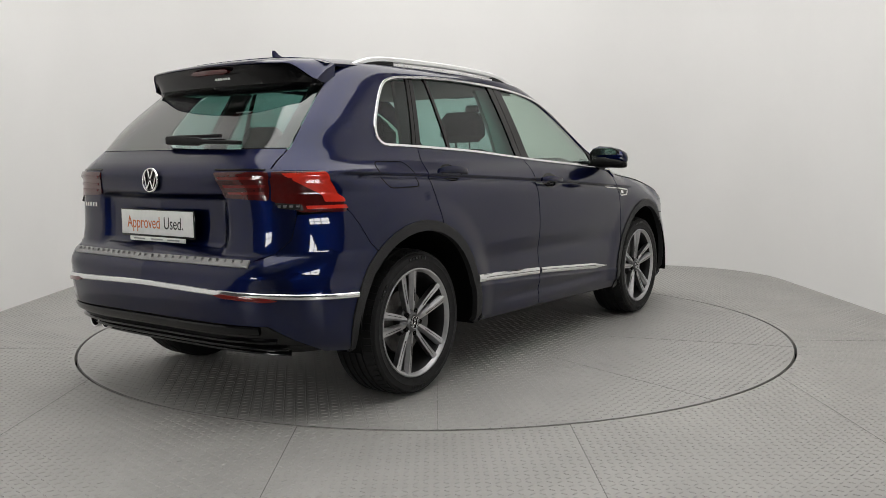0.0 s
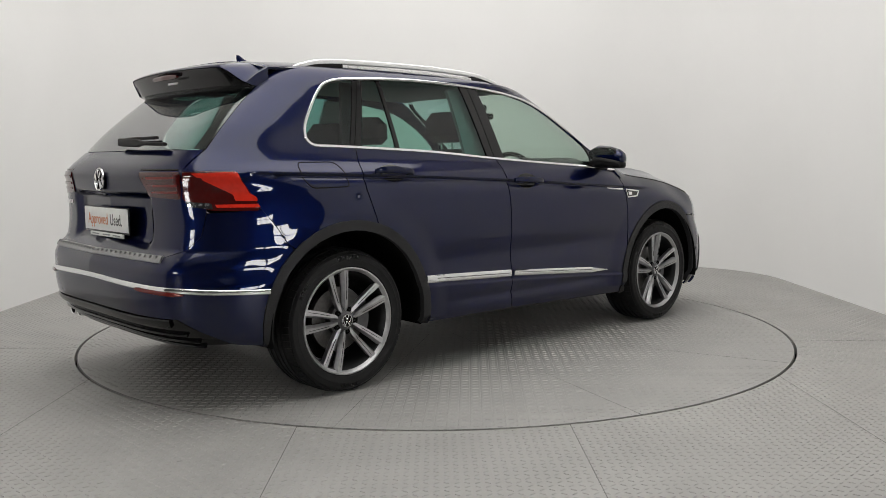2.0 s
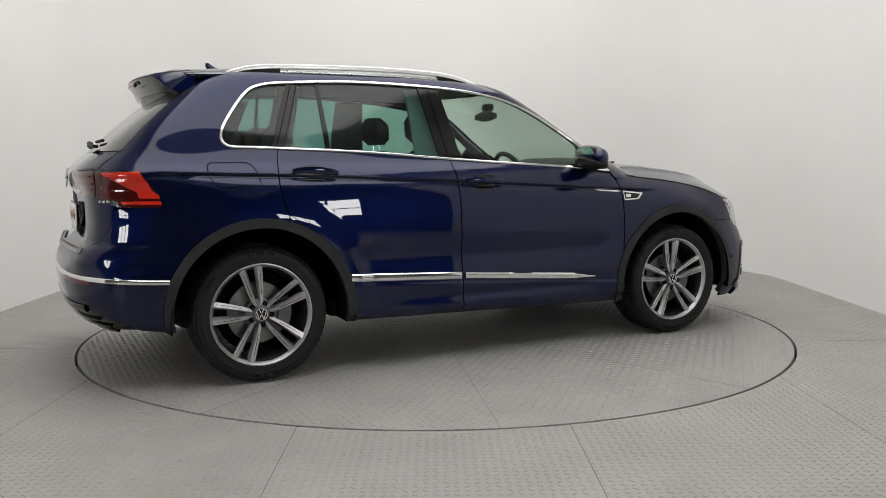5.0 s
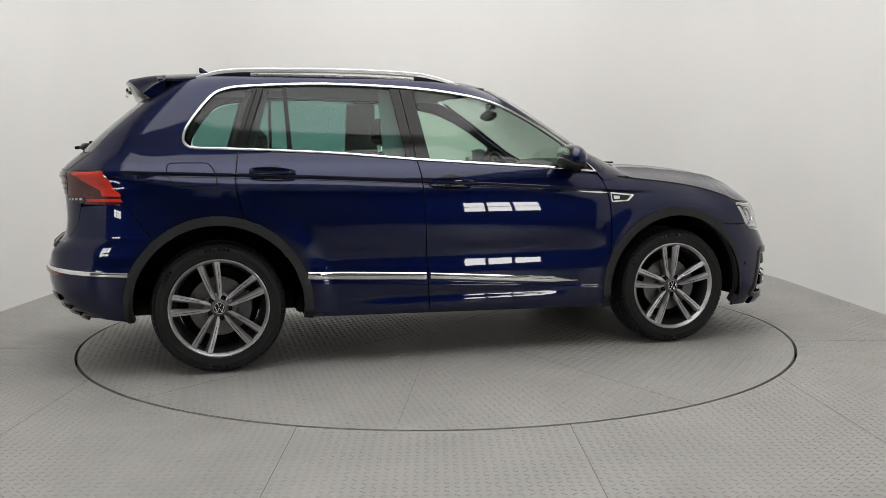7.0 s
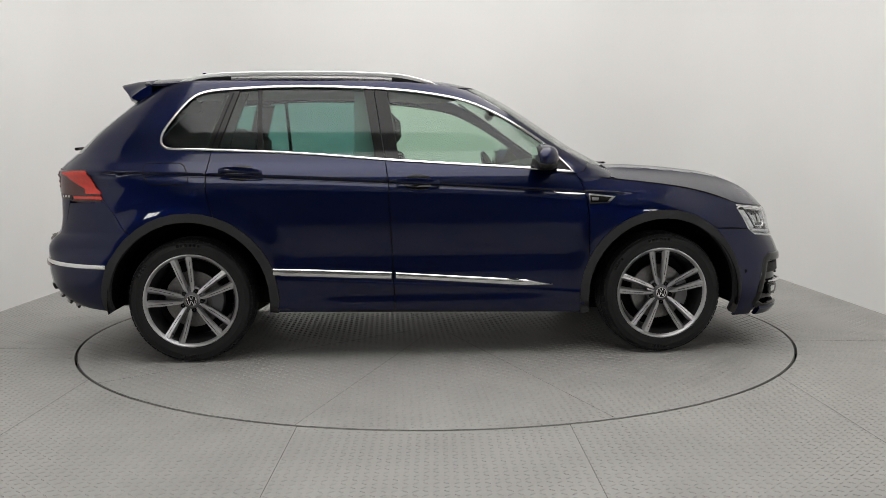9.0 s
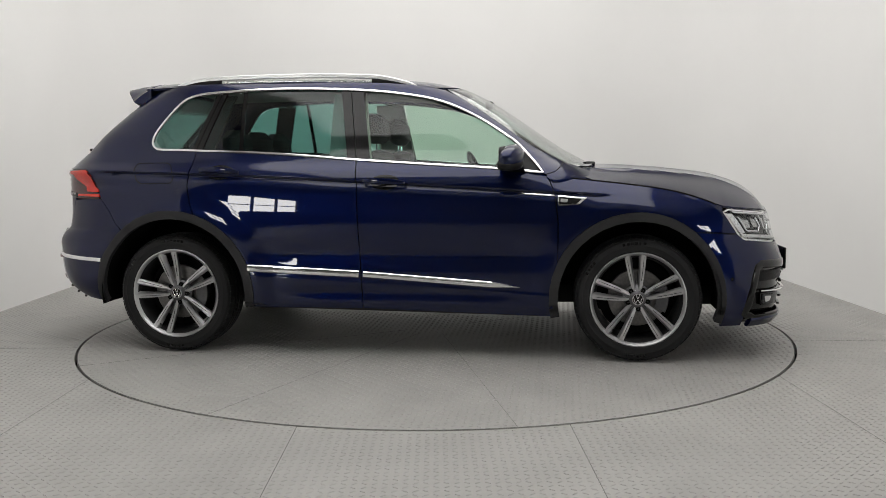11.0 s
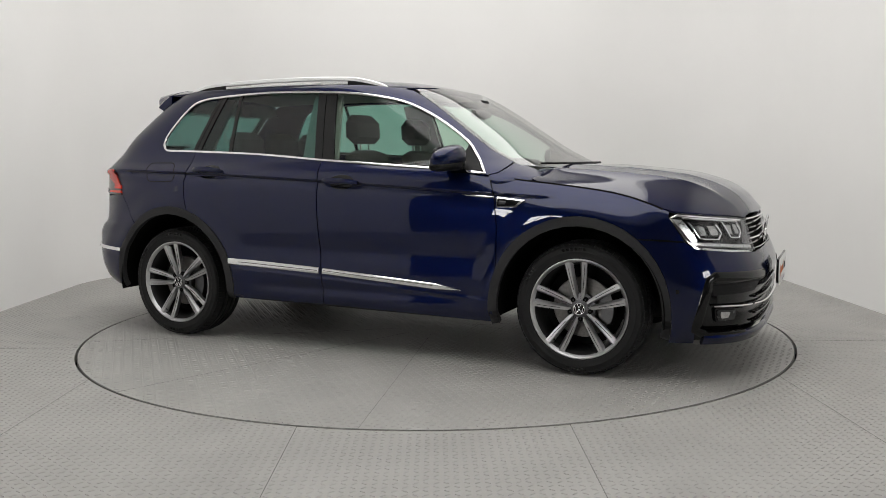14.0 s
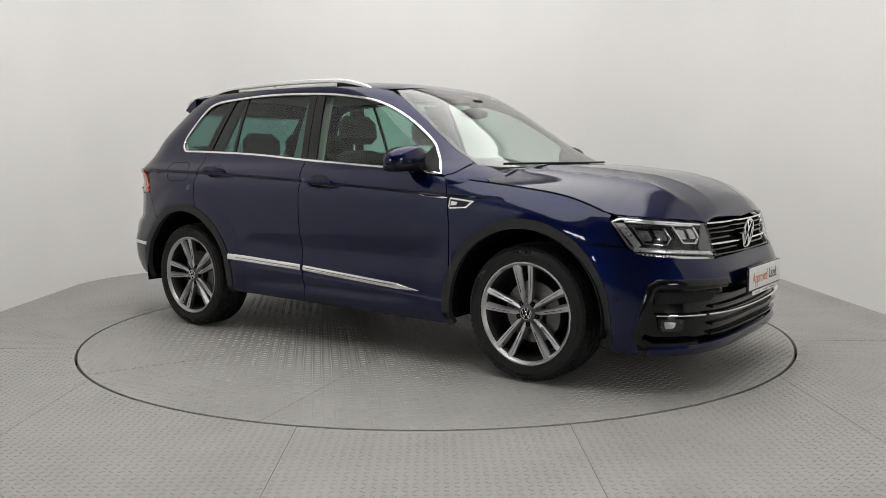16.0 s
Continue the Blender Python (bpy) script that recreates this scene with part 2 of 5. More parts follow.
def hood_skin(x, y):
    ye = HOOD_Y(x)
    k = abs(y) / ye
    z = HOOD_Z(x) - (HOOD_Z(x) - HOOD_E(x)) * k ** 2.6
    yr = 0.56 - 0.10 * step(1.1, 2.1, x)
    z += 0.020 * math.exp(-abs(abs(y) - yr) / 0.055) * step(2.14, 1.8, x) * step(1.0, 1.2, x)
    yr = 0.30 - 0.05 * step(1.1, 2.1, x)
    z += 0.008 * math.exp(-abs(abs(y) - yr) / 0.05) * step(2.14, 1.9, x) * step(1.05, 1.3, x)
    return Vector((x, y, z))


def roof_skin(x, y):
    k = abs(y) / 0.60
    return Vector((x, y, ROOF_Z(x) - 0.012 * k ** 2 - 0.05 * k ** 5))
# END SURF


def clip_axis(poly, ax, val, keep_less):
    out = []
    for i, b in enumerate(poly):
        a = poly[i - 1]
        ia, ib = (a[ax] <= val) == keep_less or a[ax] == val, (b[ax] <= val) == keep_less or b[ax] == val
        if ia != ib:
            t = (val - a[ax]) / (b[ax] - a[ax])
            c = [a[0] + t * (b[0] - a[0]), a[1] + t * (b[1] - a[1])]
            c[ax] = val
            out.append(tuple(c))
        if ib:
            out.append(b)
    return out


def dense(poly, d=0.03, closed=True):
    out = []
    n = len(poly)
    for i in range(n if closed else n - 1):
        a, b = poly[i], poly[(i + 1) % n]
        k = max(1, int(math.hypot(b[0] - a[0], b[1] - a[1]) / d))
        out += [(a[0] + (b[0] - a[0]) * j / k, a[1] + (b[1] - a[1]) * j / k) for j in range(k)]
    return out if closed else out + [poly[-1]]


def rounded(poly, r=0.03, seg=4):
    """Rounds the corners of an outline."""
    out = []
    n = len(poly)
    for i in range(n):
        p, a, b = Vector(poly[i]), Vector(poly[i - 1]), Vector(poly[(i + 1) % n])
        u, v = a - p, b - p
        k = min(r, u.length * 0.45, v.length * 0.45)
        s, e = p + u.normalized() * k, p + v.normalized() * k
        for j in range(seg + 1):
            t = j / seg
            out.append(tuple(s * (1 - t) ** 2 + p * 2 * t * (1 - t) + e * t * t))
    return out


def spline(pts, seg=6, closed=False):
    """A Catmull-Rom line through points of any dimension."""
    n = len(pts)
    out = []
    for i in range(n if closed else n - 1):
        p = [pts[(i + k) % n] if closed else pts[min(max(i + k, 0), n - 1)] for k in (-1, 0, 1, 2)]
        for j in range(seg):
            t = j / seg
            out.append(tuple(0.5 * (2 * b + (c - a) * t + (2 * a - 5 * b + 4 * c - d) * t * t + (3 * b - a - 3 * c + d) * t ** 3) for a, b, c, d in zip(*p)))
    return out if closed else out + [tuple(pts[-1])]


def normal_at(surf, u, v, e=0.0015):
    a, b = surf(u + e, v) - surf(u - e, v), surf(u, v + e) - surf(u, v - e)
    n = a.cross(b)
    return n.normalized() if n.length > 1e-12 else Vector((0, 0, 1))


def panel(name, surf, outline, mat, parent, label="", side=-1, off=0.0, cell=0.035, lip=0.012, cell_v=0.0):
    """A sheet on a surface within an outline in its (u, v); its edges turn inwards. side = -1: the right flank, 1: the left."""
    flip = -1 if side else 1
    cv = cell_v or cell
    us, vs = [p[0] for p in outline], [p[1] for p in outline]
    verts, norms, faces, index = [], [], [], {}

    def place(u, v, depth=0.0):
        n = normal_at(surf, u, v) * flip
        p = surf(u, v) + n * (off - depth)
        return Vector((p.x, p.y * side, p.z)) if side else p, Vector((n.x, n.y * side, n.z)) if side else n

    def vert(u, v):
        k = (round(u, 5), round(v, 5))
        if k not in index:
            p, n = place(u, v)
            index[k] = len(verts)
            verts.append(p)
            norms.append(n)
        return index[k]
    i0, i1 = math.floor(min(us) / cell), math.ceil(max(us) / cell)
    j0, j1 = math.floor(min(vs) / cv), math.ceil(max(vs) / cv)
    for i in range(i0, i1):
        strip = clip_axis(clip_axis(outline, 0, i * cell, False), 0, (i + 1) * cell, True)
        if len(strip) < 3:
            continue
        for j in range(j0, j1):
            c = clip_axis(clip_axis(strip, 1, j * cv, False), 1, (j + 1) * cv, True)
            f = []
            for p in c:
                k = vert(*p)
                if k not in f:
                    f.append(k)
            if len(f) > 2:
                faces.append(f)
    if lip:
        edge = dense(outline, 0.02)
        area = sum(a[0] * b[1] - b[0] * a[1] for a, b in zip(edge, edge[1:] + edge[:1]))
        base = len(verts)
        m = len(edge)
        rows = []
        for u, v in edge:
            p, n = place(u, v)
            p2, _ = place(u, v, lip)
            rows.append((p, p2, n))
        for i, (p, p2, n) in enumerate(rows):
            tan = rows[(i + 1) % m][0] - rows[i - 1][0]
            o = tan.cross(n)
            o = o.normalized() if o.length > 1e-9 else n
            o *= (1 if area > 0 else -1) * (1 if side else 1)
            verts += [p, p2]
            norms += [o, o]
        for i in range(m):
            a, b = base + 2 * i, base + 2 * ((i + 1) % m)
            faces.append((a, a + 1, b + 1, b))
    ob = raw(name, verts, faces, mat, parent, label, True)
    me = ob.data
    # make the faces look the way of the skin's own normals
    bm = bmesh.new()
    bm.from_mesh(me)
    bm.verts.ensure_lookup_table()
    bm.normal_update()
    for f in bm.faces:
        s = Vector()
        for v in f.verts:
            s += norms[v.index]
        if f.normal.dot(s) < 0:
            f.normal_flip()
    bm.to_mesh(me)
    bm.free()
    me.update()
    me.normals_split_custom_set_from_vertices([tuple(n) for n in norms])
    return ob


def shoulder_panel(name, surf, outline, s, cell=0.035):
    """A painted panel whose rows run along the shoulder crease."""
    flat = [(u, v - SHOULDER(u)) for u, v in dense(outline, 0.05)]
    return panel(name, lambda u, v: surf(u, v + SHOULDER(u)), flat, PAINT, car, "", s, cell=cell, cell_v=0.0125)


def ribbon(name, surf, path, width, height, mat, parent, label="", side=-1, off=0.0, closed=False, taper=0.0):
    """A raised, rounded strip laid along a path on a surface."""
    pts, flip = [], -1 if side else 1
    for u, v in path:
        n = normal_at(surf, u, v) * flip
        pts.append((surf(u, v) + n * off, n))
    m = len(pts)
    bm = bmesh.new()
    sec = []
    for i, (p, n) in enumerate(pts):
        a = pts[i - 1][0] if (i or closed) else p
        b = pts[(i + 1) % m][0] if (i < m - 1 or closed) else p
        s = (b - a).normalized().cross(n).normalized()
        w = width / 2
        if taper:
            w *= min(1.0, 0.12 + (m - 1 - i if taper > 0 else min(i, m - 1 - i)) / abs(taper))
        row = []
        for k, h in ((-1, -0.3), (-1, 0.45), (-0.72, 0.9), (0, 1.0), (0.72, 0.9), (1, 0.45), (1, -0.3)):
            c = p + s * w * k + n * height * h
            row.append(bm.verts.new((c.x, c.y * side if side else c.y, c.z)))
        sec.append(row)
    for i in range(m if closed else m - 1):
        a, b = sec[i], sec[(i + 1) % m]
        for k in range(6):
            bm.faces.new((a[k], a[k + 1], b[k + 1], b[k]))
    if not closed:
        bm.faces.new(sec[0][::-1])
        bm.faces.new(sec[-1])
    bmesh.ops.recalc_face_normals(bm, faces=bm.faces)
    return part(name, bm, mat, parent, label)


# ---------------------------------------------------------------- the room
def corner_path(x0, x1, y0, y1, r, seg=14):
    """The inner line of the back of the room: straight sides and rounded far corners."""
    pts = [(x0, y0)]
    pts += [(x0 + r - r * math.cos(a), y1 - r + r * math.sin(a)) for a in [math.pi / 2 * i / seg for i in range(seg + 1)]]
    pts += [(x1 - r + r * math.sin(a), y1 - r + r * math.cos(a)) for a in [math.pi / 2 * i / seg for i in range(seg + 1)]]
    return pts + [(x1, 1.0), (x1, -1.0), (x1, y0)]


def build_room():
    inner = corner_path(-3.33, 3.21, -3.4, 3.32, 1.2)
    outer = corner_path(-3.48, 3.36, -3.4, 3.47, 1.35)
    verts, faces = [], []
    n = len(inner)
    for (a, b), (c, d) in zip(inner, outer):
        verts += [(a, b, 0), (a, b, CEIL), (c, d, CEIL), (c, d, 0)]
    for i in range(n - 1):
        a, b = 4 * i, 4 * (i + 1)
        for k in range(4):
            faces.append((a + k, b + k, b + (k + 1) % 4, a + (k + 1) % 4))
    tagged(raw("wall_back", verts, faces, WALL, None, "seamless white studio wall with rounded corners", True), category="wall", kind="structure").data.set_sharp_from_angle(angle=radians(40))
    bm = bmesh.new()
    add_box(bm, (0, -8.6, CEIL / 2), (9.0, 0.15, CEIL))
    tagged(part("wall_front", bm, DARK_WALL, None, "dark plain wall behind the camera", False), category="wall", kind="structure")
    for nm, sx in (("wall_west", -1), ("wall_east", 1)):
        bm = bmesh.new()
        add_box(bm, (sx * 3.9, -6.0, CEIL / 2), (0.15, 5.05, CEIL))
        add_box(bm, (sx * 3.98, -3.46, CEIL / 2), (1.35, 0.08, CEIL))
        tagged(part(nm, bm, DARK_WALL, None, "dark side wall of the studio", False), category="wall", kind="structure")
    bm = bmesh.new()
    add_box(bm, (0, -2.6, CEIL + 0.05), (9.2, 12.3, 0.1))
    tagged(part("ceiling", bm, CEILING, None, "plain white studio ceiling", False), category="ceiling", kind="structure")
    bm = bmesh.new()
    add_box(bm, (0, -2.6, -0.10), (9.2, 12.3, 0.1))
    tagged(part("subfloor", bm, GAP, None, "dark pit below the floor plates", False), category="floor", kind="structure")
    # unseen overhead light; the single large panel is an assumed form for even light
    lamp = tagged(new("ceiling_light"), "large white ceiling light above the turntable, its shape assumed", "ceiling light")
    lamp.location = (0, -0.6, CEIL - 0.05)
    bm = bmesh.new()
    add_box(bm, (0, 0, 0.01), (4.8, 7.2, 0.03))
    part("diffuser", bm, LED, lamp, "glowing white diffuser", False)
    for x, y, w, d in ((-2.42, 0, 0.04, 7.28), (2.42, 0, 0.04, 7.28), (0, -3.62, 4.8, 0.04), (0, 3.62, 4.8, 0.04)):
        bm = bmesh.new()
        add_box(bm, (x, y, 0.0), (w, d, 0.07), bevel=0.008)
        part("frame_bar", bm, SATIN, lamp, "aluminium edge profile", False)
    # two daylit windows with glazing bars, one in each side wall behind the camera
    for sx in (-1, 1):
        win = tagged(new("window"), "bright window with glazing bars in the dark side wall", "window")
        win.matrix_world = pose(sx * 3.80, WINDOW_Y, WINDOW_Z, 0, 0, -90 * sx)
        w, h = 1.9, 0.8
        for k in range(3):
            for r in range(2):
                bm = bmesh.new()
                add_box(bm, ((k - 1) * w / 3, 0, (r - 0.5) * h / 2), (w / 3 - 0.02, 0.012, h / 2 - 0.02))
                part("pane", bm, DAYLIT, win, "bright daylit pane", False)
        bars = [(x, 0, 0.07 if abs(x) > 0.9 else 0.03, h + 0.07) for x in (-w / 2, -w / 6, w / 6, w / 2)] + [(0, z, w, 0.03 if z == 0 else 0.06) for z in (-h / 2, 0, h / 2)]
        for dx, dz, a, b in bars:
            bm = bmesh.new()
            add_box(bm, (dx, -0.01 if a < b else -0.013, dz), (a, 0.06, b), bevel=0.006)
            part("window_frame", bm, BLACK, win, "dark window frame", False)


TABLE_R = 2.254


def build_floor():
    # the fixed plate round the turntable: one sheet with a round hole
    seg = 160
    out, verts, faces = [], [], []
    for i in range(seg):
        a = 2 * math.pi * i / seg
        c, s = math.cos(a), math.sin(a)
        r = TABLE_R + 0.013
        k = min(4.4 / max(abs(c), 1e-6), (3.4 if s > 0 else 8.5) / max(abs(s), 1e-6))
        verts += [(r * c, r * s, 0), (k * c, k * s, 0), (r * c, r * s, -0.05)]
    for i in range(seg):
        a, b = 3 * i, 3 * ((i + 1) % seg)
        faces += [(a, a + 1, b + 1, b), (a, b, b + 2, a + 2)]
    floor = tagged(raw("floor", verts, faces, FLOOR, None, "grey aluminium tread plate studio floor"), category="floor", kind="structure")
    floor.data.set_sharp_from_angle(angle=radians(30))
    table = tagged(new("turntable"), "round grey tread plate turntable carrying the car", "turntable")
    bm = bmesh.new()
    add_lathe(bm, [(0.001, 0.0), (TABLE_R, 0.0), (TABLE_R, -0.05), (0.001, -0.05)], pose(0, 0, 0, 90), 160)
    bmesh.ops.recalc_face_normals(bm, faces=bm.faces)
    part("deck", bm, FLOOR, table, "grey aluminium tread plate")
    return floor, table


def tread(name, inside, x0, x1, y0, y1, parent, pitch=0.036):
    """Raised lozenges of a tread plate, in alternating directions, as one mesh."""
    verts, faces = [], []
    for i in range(int((x1 - x0) / pitch)):
        for j in range(int((y1 - y0) / pitch)):
            cx, cy = x0 + (i + 0.5) * pitch, y0 + (j + 0.5) * pitch
            if not inside(cx, cy):
                continue
            a = radians(38 if (i + j) % 2 else -38)
            c, t = math.cos(a), math.sin(a)
            b = len(verts)
            for u, v, h in ((-0.016, 0, 0), (0, -0.0042, 0), (0.016, 0, 0), (0, 0.0042, 0), (-0.007, 0, 0.0028), (0.007, 0, 0.0028)):
                verts.append((cx + u * c - v * t, cy + u * t + v * c, h + 0.0002))
            faces += [(b, b + 1, b + 4), (b + 1, b + 5, b + 4), (b + 1, b + 2, b + 5), (b + 2, b + 3, b + 5), (b + 3, b + 4, b + 5), (b + 3, b, b + 4)]
    return tagged(raw(name, verts, faces, FLOOR, parent, "raised lozenge tread pattern"), kind="stuff")


def joint(x0, y0, x1, y1, parent, w=0.0022):
    """A narrow dark joint between two floor plates."""
    bm = bmesh.new()
    a, b = Vector((x0, y0, 0)), Vector((x1, y1, 0))
    ln = (b - a).length
    add_box(bm, (ln / 2, 0, -0.002), (ln, w, 0.006), Matrix.Translation(a) @ Matrix.Rotation(math.atan2(y1 - y0, x1 - x0), 4, "Z"))
    return part("joint", bm, JOINT, parent, "", False)


build_room()
floor, table = build_floor()


def in_room(x, y):
    if math.hypot(x, y) < TABLE_R + 0.03 or not -3.29 < x < 3.17 or y > 3.27:
        return False
    cx = -2.13 if x < -2.13 else 2.01 if x > 2.01 else x
    return y < 2.12 or math.hypot(x - cx, y - 2.12) < 1.17


tread("floor_tread", in_room, -3.3, 3.2, -3.3, 3.3, floor)
tread("deck_tread", lambda x, y: math.hypot(x, y) < TABLE_R - 0.02, -2.26, 2.26, -2.26, 2.26, table)
for xs in (-1.82, -0.60, 0.565, 1.77):
    joint(xs, -math.sqrt(TABLE_R ** 2 - xs ** 2) - 0.01, xs, -3.4, floor, 0.002 if abs(xs) < 1 else 0.001)
    joint(xs, math.sqrt(TABLE_R ** 2 - xs ** 2) + 0.01, xs, 3.2, floor, 0.001)
joint(TABLE_R - 0.06, -0.57, 3.2, -0.57, floor, 0.003)
joint(-TABLE_R + 0.06, -0.57, -3.3, -0.57, floor, 0.001)
for a in (-73, -109, -144, 107, 36):
    c, t = math.cos(radians(a)), math.sin(radians(a))
    joint(0.25 * c, 0.25 * t, 2.25 * c, 2.25 * t, table, 0.0011)
# flat dark ring, 4 mm wide, along the edge of the deck
bm = bmesh.new()
add_lathe(bm, [(TABLE_R - 0.004, 0.0006), (TABLE_R, 0.0006)], pose(0, 0, 0, 90), 160)
part("rim_edge", bm, BLACK, table, "narrow dark edge ring of the turntable")


# ---------------------------------------------------------------- the car
car = tagged(new("car"), "dark blue metallic SUV with black and chrome trim", "car")
REAR_ARCH, FRONT_ARCH = (-1.3405, 0.35, 0.494), (1.3405, 0.347, 0.487)


def arc(c, a0, a1, grow=0.0, seg=22):
    return [(c[0] + (c[2] + grow) * math.cos(radians(a0 + (a1 - a0) * i / seg)), c[1] + (c[2] + grow) * math.sin(radians(a0 + (a1 - a0) * i / seg))) for i in range(seg + 1)]


# window opening, clockwise from the rear lower corner, as seen from the right flank
DLO_LOW = [(-1.43, 1.197), (-1.209, 1.190), (-0.725, 1.168), (-0.245, 1.130), (0.133, 1.104), (0.586, 1.075), (0.822, 1.052)]
DLO_TOP = [(0.802, 1.080), (0.744, 1.160), (0.68, 1.237), (0.479, 1.365), (0.246, 1.462), (-0.017, 1.513), (-0.305, 1.540), (-0.732, 1.553), (-1.108, 1.538), (-1.27, 1.518), (-1.36, 1.465), (-1.47, 1.32), (-1.496, 1.25)]


def top_z(x):
    return curve(*sorted((p for p in DLO_TOP if p[0] < 0.85), key=lambda p: p[0]))(x)


def low_z(x):
    return curve(*DLO_LOW)(x)


def build_side(s):
    sd = "right" if s < 0 else "left"
    dlo = spline(DLO_LOW, 4) + spline(DLO_TOP + [(-1.484, 1.216), (-1.458, 1.200)], 4)
    g = 0.0032
    # quarter panel with D-pillar and cant rail
    q_line = [(-1.217, 1.185), (-1.235, 1.06), (-1.235, 0.989), (-1.215, 0.90), (-1.185, 0.80)]
    tail_tip, tail_top = (-1.834, 0.920), (-1.962, 1.086)
    ar = arc(REAR_ARCH, 67, 130)
    outl = [(-1.217, 1.19)] + [(x - g, z) for x, z in q_line[1:]] + [p for p in ar if p[0] < -1.19] + [(-1.703, 0.765), (-1.759, 0.845), tail_tip, (-1.872, 0.985), tail_top, (rear_q(0.672, 1.088), 1.088), (rear_q(0.670, 1.185), 1.185), (rear_q(0.653, 1.28), 1.28), (rear_q(0.605, 1.42), 1.42), (rear_q(0.57, 1.52), 1.52), (rear_q(0.55, 1.585), 1.585), (-1.3, 1.592), (-0.9, 1.597), (-0.5, 1.594), (-0.1, 1.578), (0.10, 1.562), (front_q(0.56, 1.535, True), 1.535), (front_q(0.572, 1.50, True), 1.50), (front_q(0.610, 1.40, True), 1.40), (front_q(0.654, 1.28, True), 1.28), (front_q(0.688, 1.18, True), 1.18), (front_q(0.712, 1.112, True), 1.112), (0.90, 1.06), (0.838, 1.045)]
    outl += dlo[24:] + dlo[:4]
    shoulder_panel("quarter_panel", upper_skin, outl, s, 0.03)
    foot = [(0.846, 1.03), (0.846, 1.05), (0.90, 1.058), (front_q(0.710, 1.109, True), 1.109), (front_q(0.68, 1.095, True), 1.095), (front_q(0.64, 1.05, True), 1.05), (front_q(0.64, 0.99, True), 0.99), (0.88, 1.00)]
    panel("pillar_foot", upper_skin, foot, PAINT, car, "", s, off=-0.004, cell=0.02)
    # doors
    split = [(-0.245, 1.128), (-0.228, 0.98), (-0.222, 0.82), (-0.205, 0.40), (-0.199, 0.285)]
    fr = [(0.838, 1.047), (0.870, 0.97), (0.889, 0.904), (0.903, 0.773), (0.900, 0.477), (0.885, 0.36), (0.868, 0.255)]
    low = [(x, low_z(x) - 0.008) for x in [-1.21 + 0.0963 * i for i in range(11)]]
    rd = [(x + g, z) for x, z in q_line] + [p for p in arc(REAR_ARCH, 66, 0, 0.003) if p[0] > -1.15] + [(-0.86, 0.285)] + [(x - g, z) for x, z in split[::-1]] + low[::-1][1:-1]
    shoulder_panel("rear_door", lower_skin, rd, s)
    low = [(x, low_z(x) - 0.008) for x in [-0.24 + 0.1075 * i for i in range(11)]]
    fd = [(x + g, z) for x, z in split] + [(x - g, z) for x, z in fr[::-1]] + low[::-1][1:-1]
    shoulder_panel("front_door", lower_skin, fd, s)
    # front wing
    ze = [(x, HOOD_EDGE(x) - 0.004) for x in (0.87, 1.0, 1.2, 1.4, 1.6, 1.74, 1.80)]
    wing = [(x + g, z) for x, z in fr[:-2]] + [(0.878, 0.36), (0.872, 0.25)] + [p for p in arc(FRONT_ARCH, 180, 52, 0.003)] + [(1.66, 0.728), (1.80, 0.726), (1.925, 0.715), (1.838, 0.835), (1.85, 0.862)] + ze[::-1]
    shoulder_panel("front_wing", lower_skin, wing, s)
    # glazing
    dense_top = [(x, top_z(x)) for x in [-1.10 + 0.07 * i for i in range(28)]]
    bx = lambda z, b, t: b + (t - b) * (z - 1.12) / 0.42
    fw = [(-0.185, low_z(-0.185))] + [(x, low_z(x)) for x in (0.1, 0.35, 0.6, 0.80)] + [(0.80, 1.09)] + [(x, top_z(x) - 0.004) for x in (0.7, 0.6, 0.479, 0.35, 0.2, 0.05, -0.1, -0.22)]
    panel("front_window", upper_skin, fw, GLASS_FRONT, car, "clear green-tinted side window", s, off=-0.008, lip=0)
    rw = [(-1.18, low_z(-1.18)), (-0.9, low_z(-0.9)), (-0.6, low_z(-0.6)), (-0.30, low_z(-0.30))] + [(x, top_z(x) - 0.004) for x in (-0.36, -0.5, -0.7, -0.9, -1.06)]
    panel("rear_window", upper_skin, rw, GLASS_REAR, car, "dark tinted side window", s, off=-0.008, lip=0)
    qw = [(-1.43, 1.199), (-1.24, 1.193)] + [(-1.12, 1.535), (-1.27, 1.512), (-1.36, 1.46), (-1.465, 1.32), (-1.485, 1.25)]
    panel("quarter_window", upper_skin, rounded(qw, 0.03), GLASS_REAR, car, "dark tinted quarter window", s, off=-0.008, lip=0)
    # pillar trims
    panel("pillar_trim", upper_skin, [(-0.30, low_z(-0.30)), (-0.248, low_z(-0.248)), (-0.31, top_z(-0.31)), (-0.365, top_z(-0.365))], BLACK_GLOSS, car, "gloss black pillar trim", s, off=-0.003)
    panel("pillar_trim", upper_skin, [(-0.243, low_z(-0.243)), (-0.165, low_z(-0.165)), (-0.235, top_z(-0.235)), (-0.305, top_z(-0.305))], BLACK_GLOSS, car, "gloss black pillar trim", s, off=-0.003)
    panel("pillar_trim", upper_skin, [(-1.245, 1.192), (-1.222, 1.191), (-1.098, 1.538), (-1.122, 1.536)], BLACK_GLOSS, car, "gloss black pillar trim", s, off=-0.003)
    panel("pillar_trim", upper_skin, [(-1.218, 1.191), (-1.185, 1.19), (-1.065, 1.54), (-1.094, 1.538)], BLACK_GLOSS, car, "gloss black pillar trim", s, off=-0.003)
